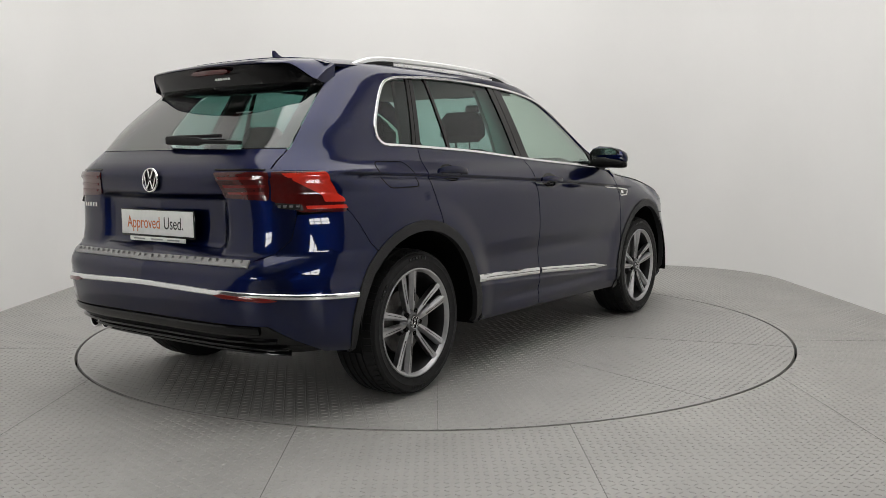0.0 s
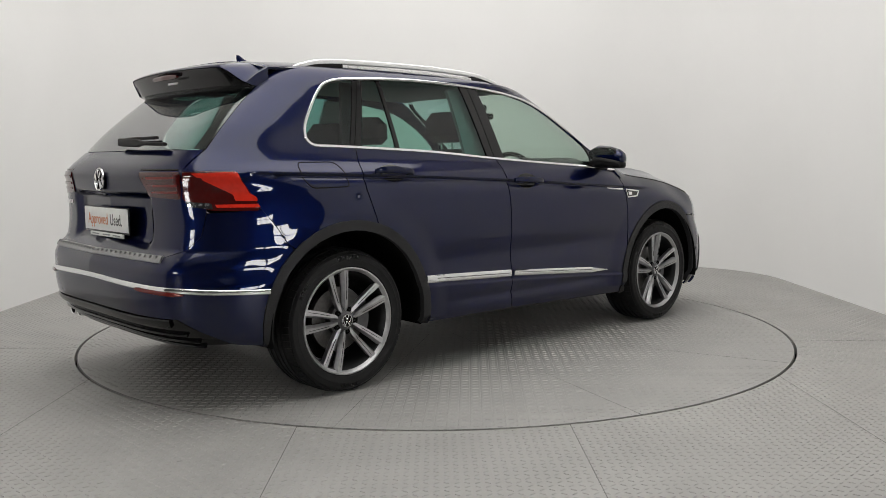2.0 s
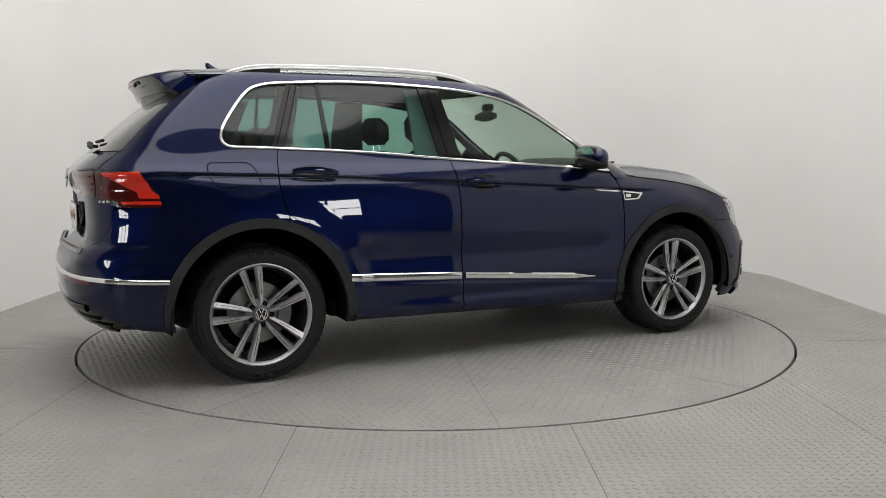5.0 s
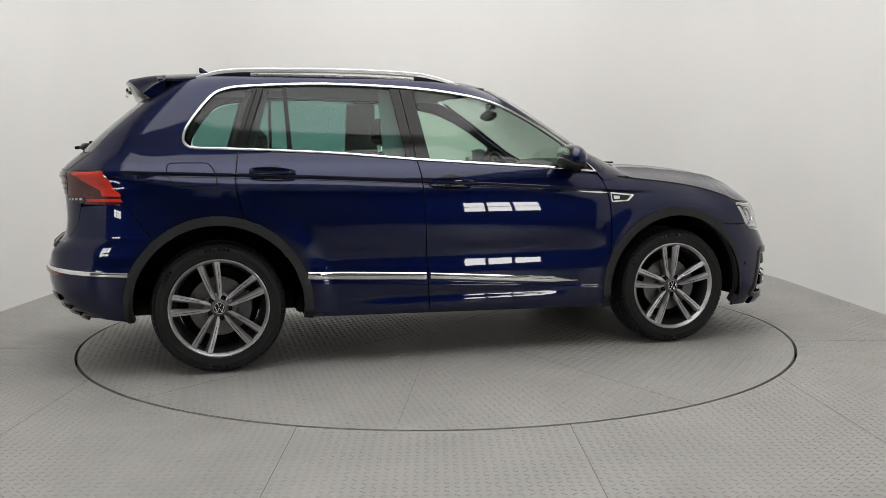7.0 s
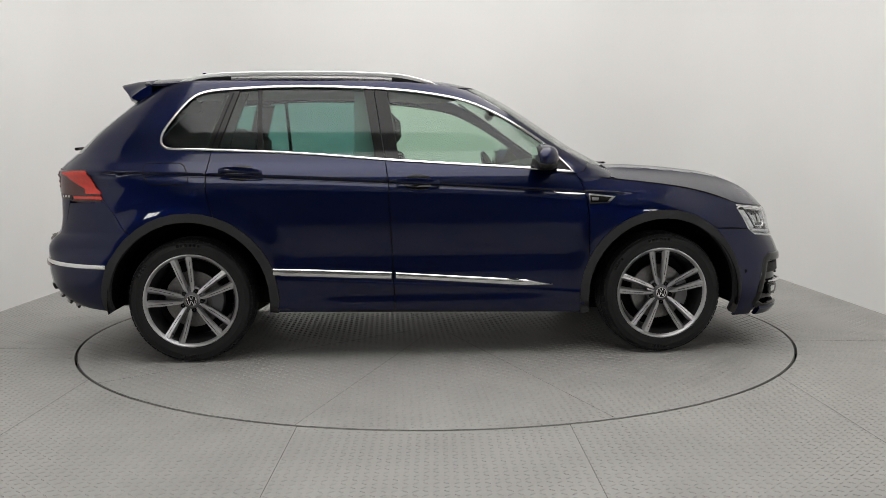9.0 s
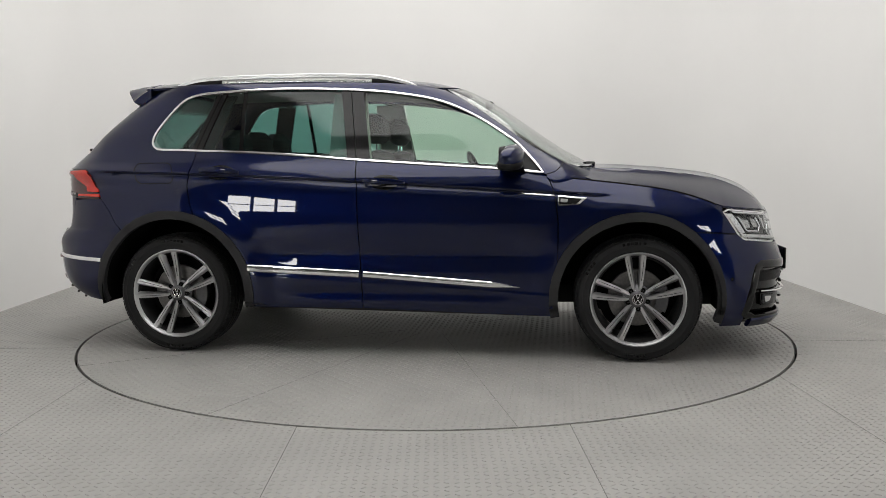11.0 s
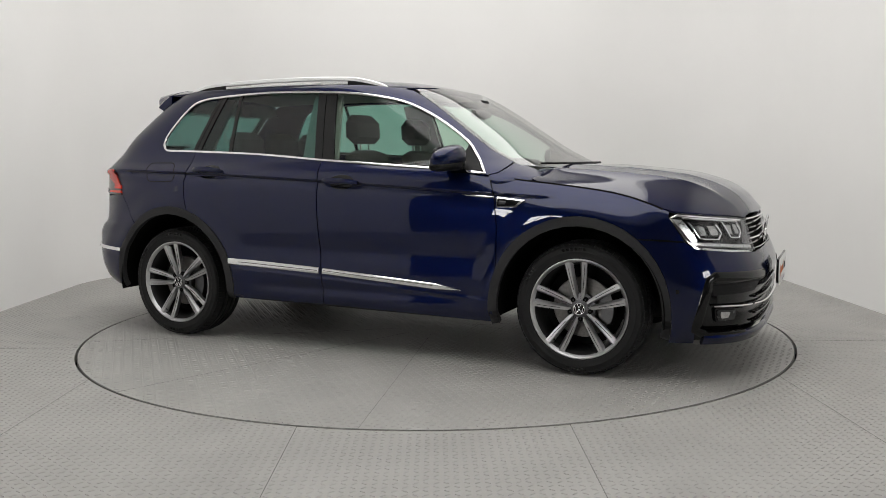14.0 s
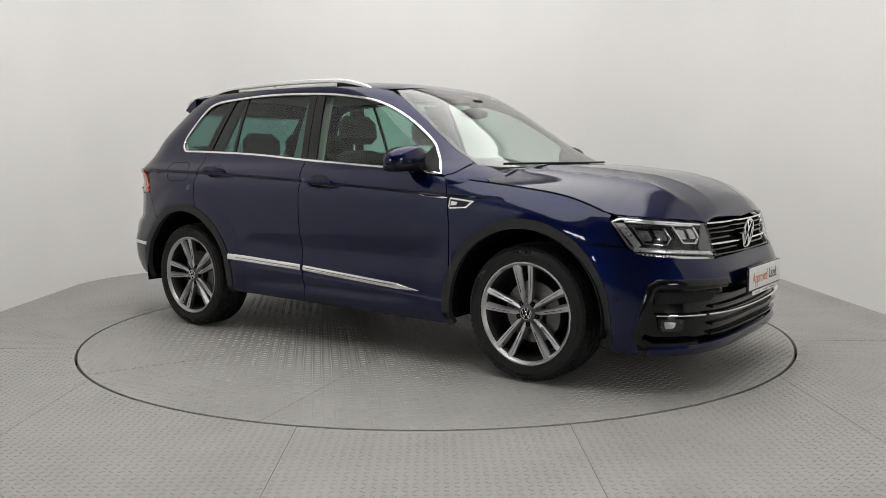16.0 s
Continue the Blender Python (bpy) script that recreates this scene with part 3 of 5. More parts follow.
    panel("pillar_trim", upper_skin, [(-0.955, low_z(-0.955)), (-0.93, low_z(-0.93)), (-0.945, 1.545), (-0.965, 1.545)], BLACK_GLOSS, car, "gloss black window divider", s, off=-0.004)
    panel("pillar_trim", upper_skin, [(0.60, low_z(0.60)), (0.82, 1.058), (0.81, 1.09), (0.70, 1.215)], BLACK, car, "black mirror base triangle", s, off=-0.003)
    # chrome round the windows
    ribbon("window_trim", upper_skin, dlo, 0.016, 0.007, CHROME, car, "polished chrome window surround", s, closed=True)
    # chrome strips along the sills
    ribbon("door_strip", lower_skin, [(-0.875 + 0.0168 * i, 0.513 - 0.0285 * 0.0168 * i * 1.6) for i in range(40)], 0.040, 0.012, CHROME, car, "chrome strip along the door", s)
    ribbon("door_strip", lower_skin, [(-0.195 + 0.0222 * i, 0.482 - 0.0016 * i * 0.95) for i in range(41)], 0.036, 0.012, CHROME, car, "chrome strip along the door, pointed at its end", s, taper=8)
    ribbon("strip_line", lower_skin, [(-0.80 + 0.0168 * i, 0.514 - 0.0285 * 0.0168 * (i + 4) * 1.6) for i in range(35)], 0.004, 0.003, STEEL, car, "fine dark line along the strip", s, off=0.0112)
    ribbon("strip_line", lower_skin, [(-0.185 + 0.0222 * i, 0.486 - 0.0016 * i * 0.95) for i in range(33)], 0.004, 0.003, STEEL, car, "fine dark line along the strip", s, off=0.0112)
    # arch cladding
    for c, a0, a1, nm in ((REAR_ARCH, -8, 186, "rear"), (FRONT_ARCH, -15, 192, "front")):
        outer, inner = arc(c, a0, a1, 0.001), arc(c, a1, a0, -0.048)
        panel("wheel_arch_trim", lower_skin, outer + inner, CLAD, car, "textured dark grey plastic arch", s, off=0.007, lip=0.03, cell=0.03)
        bm = bmesh.new()
        prof = [(c[2] - 0.046, -0.028), (c[2] - 0.036, 0.10), (c[2] - 0.036, 0.42), (0.05, 0.42)]
        add_lathe(bm, prof, Matrix.Translation((c[0], s * 0.87, c[1])) @ Matrix.Diagonal((1, -s, 1, 1)), 40, radians(-9), radians(188))
        part("wheel_well", bm, LINER, car, "black wheel arch liner")
    # sill
    panel("sill", lower_skin, [(-0.86, 0.29), (-0.86, 0.278), (0.875, 0.246), (0.875, 0.26), (-0.2, 0.289)], BLACK, car, "black plastic sill", s, off=-0.012)


def build_ends():
    # both halves of each end panel lie on one skin; q runs past the centre line
    def across(pts, rear=True):
        out = list(pts)
        for q, z in pts[::-1]:
            c = rear_mid(z) if rear else front_mid(z)
            if abs(q - c) > 1e-4:
                out.append((2 * c - q, z))
        return out
    g = 0.003
    bumper = [(rear_q(0.0, 0.70), 0.70), (rear_q(0.35, 0.70), 0.70), (rear_q(0.60, 0.70), 0.70), (rear_q(0.70, 0.74), 0.74), (rear_q(0.745, 0.80), 0.80), (rear_q(0.755, 0.90), 0.90), (-1.83, 0.913), (-1.762, 0.842), (-1.706, 0.763)] + [p for p in arc(REAR_ARCH, 131, 187, 0.003)] + [(-1.80, 0.30), (rear_q(0.81, 0.315), 0.315), (rear_q(0.76, 0.385), 0.385), (rear_q(0.70, 0.442), 0.442), (rear_q(0.3, 0.452), 0.452), (rear_q(0.0, 0.452), 0.452)]
    panel("rear_bumper", lower_skin, across(bumper), PAINT, car, "", -1, cell=0.022)
    diff = [(rear_q(0, 0.448), 0.448), (rear_q(0.3, 0.448), 0.448), (rear_q(0.69, 0.438), 0.438), (rear_q(0.755, 0.38), 0.38), (rear_q(0.80, 0.315), 0.315), (rear_q(0.6, 0.30), 0.30), (rear_q(0.3, 0.29), 0.29), (rear_q(0, 0.29), 0.29)]
    panel("diffuser_panel", lower_skin, across(diff), BLACK_GLOSS, car, "black rear diffuser", -1, off=-0.006)
    gate = [(rear_q(0, 1.178), 1.178), (rear_q(0.4, 1.178), 1.178), (rear_q(0.663, 1.178), 1.178), (rear_q(0.665, 1.095), 1.095), (rear_q(0.745, 1.08), 1.08), (rear_q(0.753, 0.91), 0.91), (rear_q(0.743, 0.80), 0.80), (rear_q(0.698, 0.742), 0.742), (rear_q(0.60, 0.703), 0.703), (rear_q(0.3, 0.703), 0.703), (rear_q(0, 0.703), 0.703)]
    panel("tailgate", lower_skin, across(gate), PAINT, car, "", -1, cell=0.025)
    rwin = [(rear_q(0, 1.56), 1.56), (rear_q(0.54, 1.56), 1.56), (rear_q(0.573, 1.50), 1.50), (rear_q(0.60, 1.42), 1.42), (rear_q(0.648, 1.28), 1.28), (rear_q(0.664, 1.185), 1.185), (rear_q(0.4, 1.184), 1.184), (rear_q(0, 1.184), 1.184)]
    panel("tailgate_glass", upper_skin, across(rwin), GLASS_TAIL, car, "dark tinted rear window", -1, off=-0.003, lip=0)
    fb = [(front_q(0, 0.65), 0.65), (front_q(0.40, 0.645), 0.645), (2.60, 0.640), (2.3, 0.655), (2.0, 0.675), (1.93, 0.710), (1.66, 0.722)] + arc(FRONT_ARCH, 51, -12, 0.003) + [(1.81, 0.20), (1.96, 0.20), (1.965, 0.27), (2.03, 0.42), (2.07, 0.53), (2.12, 0.545), (front_q(0.40, 0.528), 0.528), (front_q(0.33, 0.51), 0.51), (front_q(0, 0.51), 0.51)]
    panel("front_bumper", lower_skin, across(fb, False), PAINT, car, "", -1)
    low = [(front_q(0, 0.515), 0.515), (front_q(0.36, 0.515), 0.515), (front_q(0.42, 0.535), 0.535), (2.11, 0.548), (2.06, 0.53), (2.02, 0.42), (1.955, 0.27), (1.95, 0.19), (front_q(0.4, 0.19), 0.19), (front_q(0, 0.19), 0.19)]
    panel("lower_grille", lower_skin, across(low, False), BLACK_GLOSS, car, "black lower grille and air intakes", -1, off=-0.03)
    gr = [(front_q(0, 0.82), 0.82), (front_q(0.45, 0.815), 0.815), (front_q(0.40, 0.645), 0.645), (front_q(0, 0.645), 0.645)]
    panel("grille", lower_skin, across(gr, False), LINER, car, "black grille with chrome bars", -1, off=-0.025)
    ws = [(front_q(0, 1.075, True), 1.075), (front_q(0.5, 1.075, True), 1.075), (front_q(0.71, 1.10, True), 1.10), (front_q(0.683, 1.18, True), 1.18), (front_q(0.649, 1.28, True), 1.28), (front_q(0.605, 1.40, True), 1.40), (front_q(0.567, 1.50, True), 1.50), (front_q(0.53, 1.545, True), 1.545), (front_q(0.3, 1.560, True), 1.560), (front_q(0, 1.564, True), 1.564)]
    out = list(ws)
    for q, z in ws[::-1]:
        c = front_mid(z, True)
        if abs(q - c) > 1e-4:
            out.append((2 * c - q, z))
    panel("windscreen", upper_skin, out, GLASS_SCREEN, car, "clear windscreen", -1, off=-0.003, lip=0)
    # black borders of the bonded glass
    for s in (-1, 1):
        side = [(0.571, 1.52), (0.573, 1.50), (0.60, 1.42), (0.648, 1.28), (0.664, 1.185)]
        border = [(rear_q(y, z), z) for y, z in side] + [(rear_q(y - 0.05, z), z) for y, z in side[::-1]]
        panel("glass_border", upper_skin, border, BLACK_GLOSS, car, "black glass border", s, off=-0.006, lip=0)
        side = [(0.71, 1.10), (0.683, 1.18), (0.649, 1.28), (0.605, 1.40), (0.567, 1.50), (0.54, 1.53)]
        border = [(front_q(y, z, True), z) for y, z in side] + [(front_q(y - 0.022, z, True), z) for y, z in side[::-1]]
        panel("glass_border", upper_skin, border, BLACK_GLOSS, car, "black glass border", s, off=-0.006, lip=0)
    # bonnet and roof
    edge = [(p.x, p.y - 0.004) for p in HOOD_LINE] + [(2.122, 0.25), (2.132, 0.0)]
    edge[-3] = (min(edge[-3][0], 2.108), edge[-3][1])
    edge = edge[1:]
    back = [(1.10, 0.0), (1.08, 0.35), (1.03, 0.60), (0.985, 0.72)]
    hood = back + edge + [(x, -y) for x, y in edge[::-1][1:]] + [(x, -y) for x, y in back[::-1][:-1]]
    panel("bonnet", hood_skin, hood, PAINT, car, "", 0, cell=0.022)
    re = [(0.345, 0), (0.318, 0.30), (0.255, 0.48), (0.19, 0.565), (0.09, 0.60), (0.0, 0.612), (-0.5, 0.612), (-1.0, 0.605), (-1.45, 0.585), (-1.62, 0.57), (-1.66, 0.3), (-1.67, 0)]
    panel("roof", roof_skin, re + [(x, -y) for x, y in re[::-1][1:-1]], PAINT, car, "", 0)


def tail_q(x, z):
    """The q at which the rear skin has this x on the flank side."""
    lo, hi = REAR_X(z) + LR - LR, REAR_X(z) + LR
    if x > hi:
        return x
    for _ in range(30):
        mid = (lo + hi) / 2
        lo, hi = (mid, hi) if wrap(mid, z).x < x else (lo, mid)
    return lo


for s in (-1, 1):
    build_side(s)
build_ends()


def tail_light(s):
    lamp = new("tail_light")
    lamp.parent = car
    tagged(lamp, "wraparound red LED tail light")
    R = lambda y, z: (rear_q(y, z), z)
    outer = [R(0.675, 1.080), (tail_q(-1.893, 1.083), 1.083), (tail_q(-1.832, 0.985), 0.985), (tail_q(-1.803, 0.925), 0.925), (tail_q(-1.81, 0.908), 0.908), R(0.765, 0.912), R(0.675, 0.962)]
    panel("outer_lens", lower_skin, rounded(outer, 0.012, 3), RED_DARK, lamp, "deep red outer lens", s, off=0.005, cell=0.02)
    chev = [R(0.712, 1.072), (tail_q(-1.893, 1.077), 1.077), (tail_q(-1.838, 0.983), 0.983), (tail_q(-1.812, 0.968), 0.968), (tail_q(-1.808, 0.950), 0.950), (tail_q(-1.90, 0.952), 0.952), (tail_q(-1.905, 0.98), 0.98)]
    panel("light_guide", lower_skin, rounded(chev, 0.008, 3), RED_BRIGHT, lamp, "bright red angled light guide", s, off=0.009, cell=0.02)
    panel("light_guide", lower_skin, [(tail_q(-1.808, 0.938), 0.938), (tail_q(-1.80, 0.922), 0.922), R(0.775, 0.925), R(0.77, 0.938)], RED_BRIGHT, lamp, "bright red light guide", s, off=0.009, cell=0.02)
    panel("reversing_lens", lower_skin, rounded([R(0.688, 0.954), R(0.762, 0.944), R(0.768, 0.918), R(0.705, 0.930)], 0.006, 2), SMOKE, lamp, "smoked reversing light", s, off=0.008, cell=0.02)
    for k in range(4):
        y = 0.700 + 0.016 * k
        panel("reversing_led", lower_skin, [R(y, 0.944), R(y + 0.010, 0.943), R(y + 0.010, 0.932), R(y, 0.933)], CLEAR_LENS, lamp, "small clear reversing LED", s, off=0.011, lip=0.003)
    inner = [R(0.405, 1.078), R(0.665, 1.080), R(0.668, 0.962), R(0.45, 0.972)]
    panel("inner_lens", lower_skin, rounded(inner, 0.014, 3), RED_DARK, lamp, "deep red inner lens on the tailgate", s, off=0.005, cell=0.02)
    for z0, z1, y0, y1 in ((1.062, 1.050, 0.43, 0.655), (1.028, 1.016, 0.45, 0.655), (0.998, 0.988, 0.47, 0.655)):
        panel("light_bar", lower_skin, [R(y0, z0), R(y1, z0), R(y1, z1), R(y0 + 0.008, z1)], RED_LENS, lamp, "red light bar", s, off=0.008, cell=0.03, lip=0.004)
    ribbon("lens_edge", lower_skin, [R(0.41 + 0.03 * k, 1.091) for k in range(9)], 0.008, 0.004, BLACK_GLOSS, lamp, "black upper edge", s)


def headlight(s):
    lamp = new("headlight")
    lamp.parent = car
    tagged(lamp, "angular clear LED headlight")
    glassp = [(1.842, 0.838), (1.90, 0.856), (2.2, 0.836), (2.535, 0.812), (2.61, 0.648), (2.3, 0.662), (2.0, 0.683), (1.945, 0.716)]
    panel("reflector_bowl", lower_skin, glassp, SMOKE, lamp, "smoked reflector housing", s, off=-0.045, lip=0)
    panel("cover", lower_skin, glassp, GLASS_LAMP, lamp, "clear lamp cover", s, off=0.003, lip=0)
    inner = [(x * 0.97 + 2.2 * 0.03, z * 0.97 + 0.745 * 0.03) for x, z in dense(glassp, 0.05)]
    ribbon("bezel", lower_skin, inner, 0.014, 0.008, CHROME, lamp, "chrome bezel", s, off=-0.02, closed=True)
    ribbon("daytime_bar", lower_skin, [(1.98 + 0.031 * k, 0.705 - 0.0018 * k) for k in range(20)], 0.020, 0.010, SATIN, lamp, "white daytime light strip", s, off=-0.012)
    ribbon("brow", lower_skin, [(1.93 + 0.03 * k, 0.836 - 0.0018 * k) for k in range(17)], 0.010, 0.006, CHROME, lamp, "slim chrome brow", s, off=-0.012)
    panel("outer_fin", lower_skin, [(1.868, 0.832), (1.93, 0.828), (2.03, 0.72), (1.985, 0.712)], SATIN, lamp, "silver outer fin", s, off=-0.016, cell=0.02, lip=0.01)
    for k in range(20):
        q = 2.03 + 0.026 * k
        panel("led", lower_skin, [(q, 0.684 - 0.0014 * k), (q + 0.010, 0.684 - 0.0014 * k), (q + 0.010, 0.678 - 0.0014 * k), (q, 0.678 - 0.0014 * k)], WHITE_PLATE, lamp, "small white LED", s, off=-0.010, lip=0.004)
    for q0, q1 in ((1.975, 2.215), (2.245, 2.455)):
        box = rounded([(q0, 0.812), (q1 - 0.03, 0.800), (q1 + 0.012, 0.752), (q1 - 0.02, 0.722), (q0 + 0.075, 0.728)], 0.010, 2)
        panel("lens_module", lower_skin, box, BLACK_GLOSS, lamp, "dark reflector module", s, off=-0.028, cell=0.02, lip=0.02)
        for a, b in ((0.10, 0.46), (0.54, 0.90)):
            u, v = q0 + (q1 - q0) * a + 0.03, q0 + (q1 - q0) * b + 0.01
            panel("lens", lower_skin, rounded([(u - 0.022, 0.796), (v - 0.012, 0.790), (v + 0.008, 0.745), (u + 0.006, 0.745)], 0.006, 2), CLEAR_LENS, lamp, "clear faceted reflector", s, off=-0.020, cell=0.02, lip=0.010)
        edge = dense([(q0, 0.812), (q0 + 0.075, 0.728), (q1 - 0.02, 0.722), (q1 + 0.012, 0.752), (q1 - 0.03, 0.800)], 0.02, False)
        ribbon("light_guide", lower_skin, edge, 0.008, 0.006, CHROME, lamp, "slim chrome light guide", s, off=-0.018)
    panel("inner_end", lower_skin, [(2.50, 0.812), (2.535, 0.812), (2.61, 0.65), (2.54, 0.652), (2.45, 0.70)], ALLOY_DARK, lamp, "smoked inner end", s, off=-0.01, lip=0)


def emblem(parent, m, r, flat=False):
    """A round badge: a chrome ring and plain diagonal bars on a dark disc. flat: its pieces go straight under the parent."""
    if flat:
        b = parent
    else:
        b = new("badge")
        b.parent = parent
        b.matrix_basis = m
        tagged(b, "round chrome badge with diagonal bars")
    at = m if flat else Matrix()
    bm = bmesh.new()
    add_lathe(bm, [(r * 0.86, -0.002), (r * 0.89, -0.007), (r * 0.97, -0.007), (r, -0.001), (r * 0.86, -0.002)], None, 40)
    part("ring", bm, CHROME, b, "chrome ring").matrix_basis = at
    bm = bmesh.new()
    add_lathe(bm, [(0.0005, 0.001), (r * 0.88, 0.001)], None, 32)
    part("disc", bm, BLACK_GLOSS, b, "dark disc").matrix_basis = at
    for x0, z0, x1, z1 in ((-0.34, 0.80, -0.03, 0.12), (0.34, 0.80, 0.03, 0.12), (-0.76, 0.40, -0.38, -0.72), (0.76, 0.40, 0.38, -0.72), (-0.38, -0.72, -0.03, -0.04), (0.38, -0.72, 0.03, -0.04)):
        bm = bmesh.new()
        ln = math.hypot(x1 - x0, z1 - z0) * r
        ang = math.atan2(z1 - z0, x1 - x0)
        add_box(bm, (0, -0.003, 0), (ln, 0.006, r * 0.13), Matrix.Translation(((x0 + x1) / 2 * r, 0, (z0 + z1) / 2 * r)) @ Matrix.Rotation(-ang, 4, "Y"), bevel=0.001, seg=1)
        part("bar", bm, CHROME, b, "chrome bar").matrix_basis = at
    return b


def letters(txt, size, mat, parent, m, name="lettering"):
    cu = bpy.data.curves.new(name, "FONT")
    cu.body, cu.size, cu.extrude, cu.align_x = txt, size, 0.0004, "LEFT"
    tmp = bpy.data.objects.new("tmp", cu)
    scene.collection.objects.link(tmp)
    dg = bpy.context.evaluated_depsgraph_get()
    me = bpy.data.meshes.new_from_object(tmp.evaluated_get(dg))
    bpy.data.objects.remove(tmp)
    bpy.data.curves.remove(cu)
    me.materials.clear()
    me.materials.append(mat)
    ob = new(name, me)
    ob.parent = parent
    ob.matrix_basis = m
    return ob


def plate(m, holder_label):
    """A show plate in a black holder; it faces -Y of its own space."""
    p = new("show_plate")
    p.parent = car
    p.matrix_basis = m
    tagged(p, "white show plate reading Approved Used")
    bm = bmesh.new()
    add_box(bm, (0, 0.006, 0), (0.535, 0.012, 0.128), bevel=0.004)
    part("holder", bm, BLACK_GLOSS, p, holder_label)
    bm = bmesh.new()
    add_box(bm, (0, -0.002, 0.003), (0.52, 0.004, 0.112), bevel=0.0015)
    part("board", bm, WHITE_PLATE, p, "white printed board")
    o = letters("Approved", 0.078, INK_ORANGE, p, pose(-0.215, -0.0046, -0.023, 90))
    o.scale = (0.78, 1, 1)
    tagged(o, "orange lettering")
    o = letters("Used.", 0.078, INK_BLACK, p, pose(0.055, -0.0046, -0.023, 90))
    o.scale = (0.78, 1, 1)
    tagged(o, "black lettering")
    bm = bmesh.new()
    add_box(bm, (0.0, 0.0, -0.0725), (0.40, 0.006, 0.020), bevel=0.001)
    part("strip", bm, WHITE_PLATE, p, "narrow white dealer strip")
    for x in (-0.13, 0.0, 0.12):
        bm = bmesh.new()
        add_box(bm, (x, -0.0036, -0.0725), (0.085, 0.001, 0.006))
        part("text_bar", bm, INK_GREY, p, "", False)


def blade(bm, stations, seg=14, square=0.7):
    """Lofts rounded sections: each station is a centre, two half axes (vectors)."""
    secs = []
    for c, u, v in stations:
        c, u, v = Vector(c), Vector(u), Vector(v)
        secs.append([c + u * (abs(math.cos(a)) ** square * math.copysign(1, math.cos(a))) + v * (abs(math.sin(a)) ** square * math.copysign(1, math.sin(a))) for a in [2 * math.pi * k / seg for k in range(seg)]])
    add_loft(bm, secs)
    bmesh.ops.recalc_face_normals(bm, faces=bm.faces)


def side_details(s):
    # fuel flap on the right flank only
    if s < 0:
        flap = rounded([(-1.580, 1.120), (-1.365, 1.120), (-1.331, 1.05), (-1.331, 1.003), (-1.545, 1.000), (-1.583, 1.06)], 0.035, 5)
        ribbon("fuel_flap_gap", lower_skin, dense(flap, 0.02), 0.0055, 0.0016, GAP, car, "thin dark gap round the fuel flap", s, closed=True)
    # bonnet shut line
    ribbon("bonnet_gap", lower_skin, [(0.97 + 0.028 * k, HOOD_EDGE(0.97 + 0.028 * k) - 0.004) for k in range(31)], 0.009, 0.0012, GAP, car, "thin dark gap along the bonnet", s, off=0.001)
    # fine shut line between wing and front bumper
    ribbon("wing_gap", lower_skin, [(1.665 + 0.02 * k, 0.7245 - 0.0006 * k) for k in range(14)], 0.005, 0.0012, GAP, car, "thin dark gap between wing and bumper", s)
    # handles
    for x0, zc in ((-1.045, 1.062), (-0.065, 1.003)):
        hd = new("door_handle")
        hd.parent = car
        tagged(hd, "body-coloured door handle in a recess")
        # the cup is not hollowed: a flat black oval stands for its shade
        rec = [(x0 + 0.085 * math.cos(a), zc + 0.042 * math.sin(a)) for a in [2 * math.pi * k / 24 for k in range(24)]]
        panel("recess", lower_skin, rec, BLACK_GLOSS, hd, "flat black oval painting the shade of the cup", s, off=0.0015, cell=0.02, lip=0.004)
        path = [(x0 - 0.12 + 0.24 * k / 14, zc + 0.004 - 0.010 * k / 14) for k in range(15)]
        pts = []
        for k, (u, v) in enumerate(path):
            n = normal_at(lower_skin, u, v) * -1
            lift = 0.012 + 0.022 * math.sin(math.pi * k / 14) ** 0.5
            c = lower_skin(u, v) + n * lift
            w = 0.006 + 0.011 * math.sin(math.pi * min(1, max(0, (k + 0.6) / 15.2))) ** 0.4
            pts.append(((c.x, c.y * s, c.z), (0, 0, w), (n.x * 0.009, n.y * s * 0.009, n.z * 0.009)))
        bm = bmesh.new()
        blade(bm, pts, 10)
        part("grip", bm, PAINT, hd)
    # wing badge
    bd = new("wing_badge")
    bd.parent = car
    tagged(bd, "chrome flag badge on the front wing")
    ribbon("blade", lower_skin, [(0.693 + 0.012 * k, 0.940 - 0.0009 * k) for k in range(17)], 0.013, 0.006, CHROME, bd, "chrome blade across the door gap", s, taper=-3)
    fl = [(0.900, 0.928), (1.055, 0.912), (1.012, 0.876), (0.905, 0.872), (0.900, 0.884)]
    panel("flag", lower_skin, fl, CHROME, bd, "chrome flag", s, off=0.006, cell=0.02, lip=0.008)
    panel("inlay", lower_skin, [(0.906, 0.919), (1.030, 0.906), (1.002, 0.883), (0.908, 0.880)], BLACK_GLOSS, bd, "black inlay", s, off=0.0075, cell=0.02, lip=0)
    panel("inlay_bar", lower_skin, [(0.915, 0.908), (0.955, 0.905), (0.95, 0.889), (0.915, 0.888)], CHROME, bd, "chrome mark", s, off=0.009, cell=0.02, lip=0)
    # door mirror
    mr = new("door_mirror")
    mr.parent = car
    tagged(mr, "body-coloured door mirror on a black foot")
    st = []
    for k, (y, rx, rz, dx, dz) in enumerate(((0.825, 0.030, 0.036, 0.0, -0.012), (0.84, 0.055, 0.054, 0.0, -0.004), (0.88, 0.072, 0.066, 0.005, 0.0), (0.95, 0.072, 0.062, 0.004, -0.004), (1.015, 0.060, 0.052, -0.008, -0.012), (1.05, 0.040, 0.036, -0.018, -0.018), (1.062, 0.014, 0.016, -0.024, -0.020))):
        st.append(((0.645 + dx, s * (y * 1.09 - 0.082), 1.144 + dz), (rx * 0.92, 0, 0), (0, 0, rz)))
    bm = bmesh.new()
    blade(bm, st, 20, 0.88)
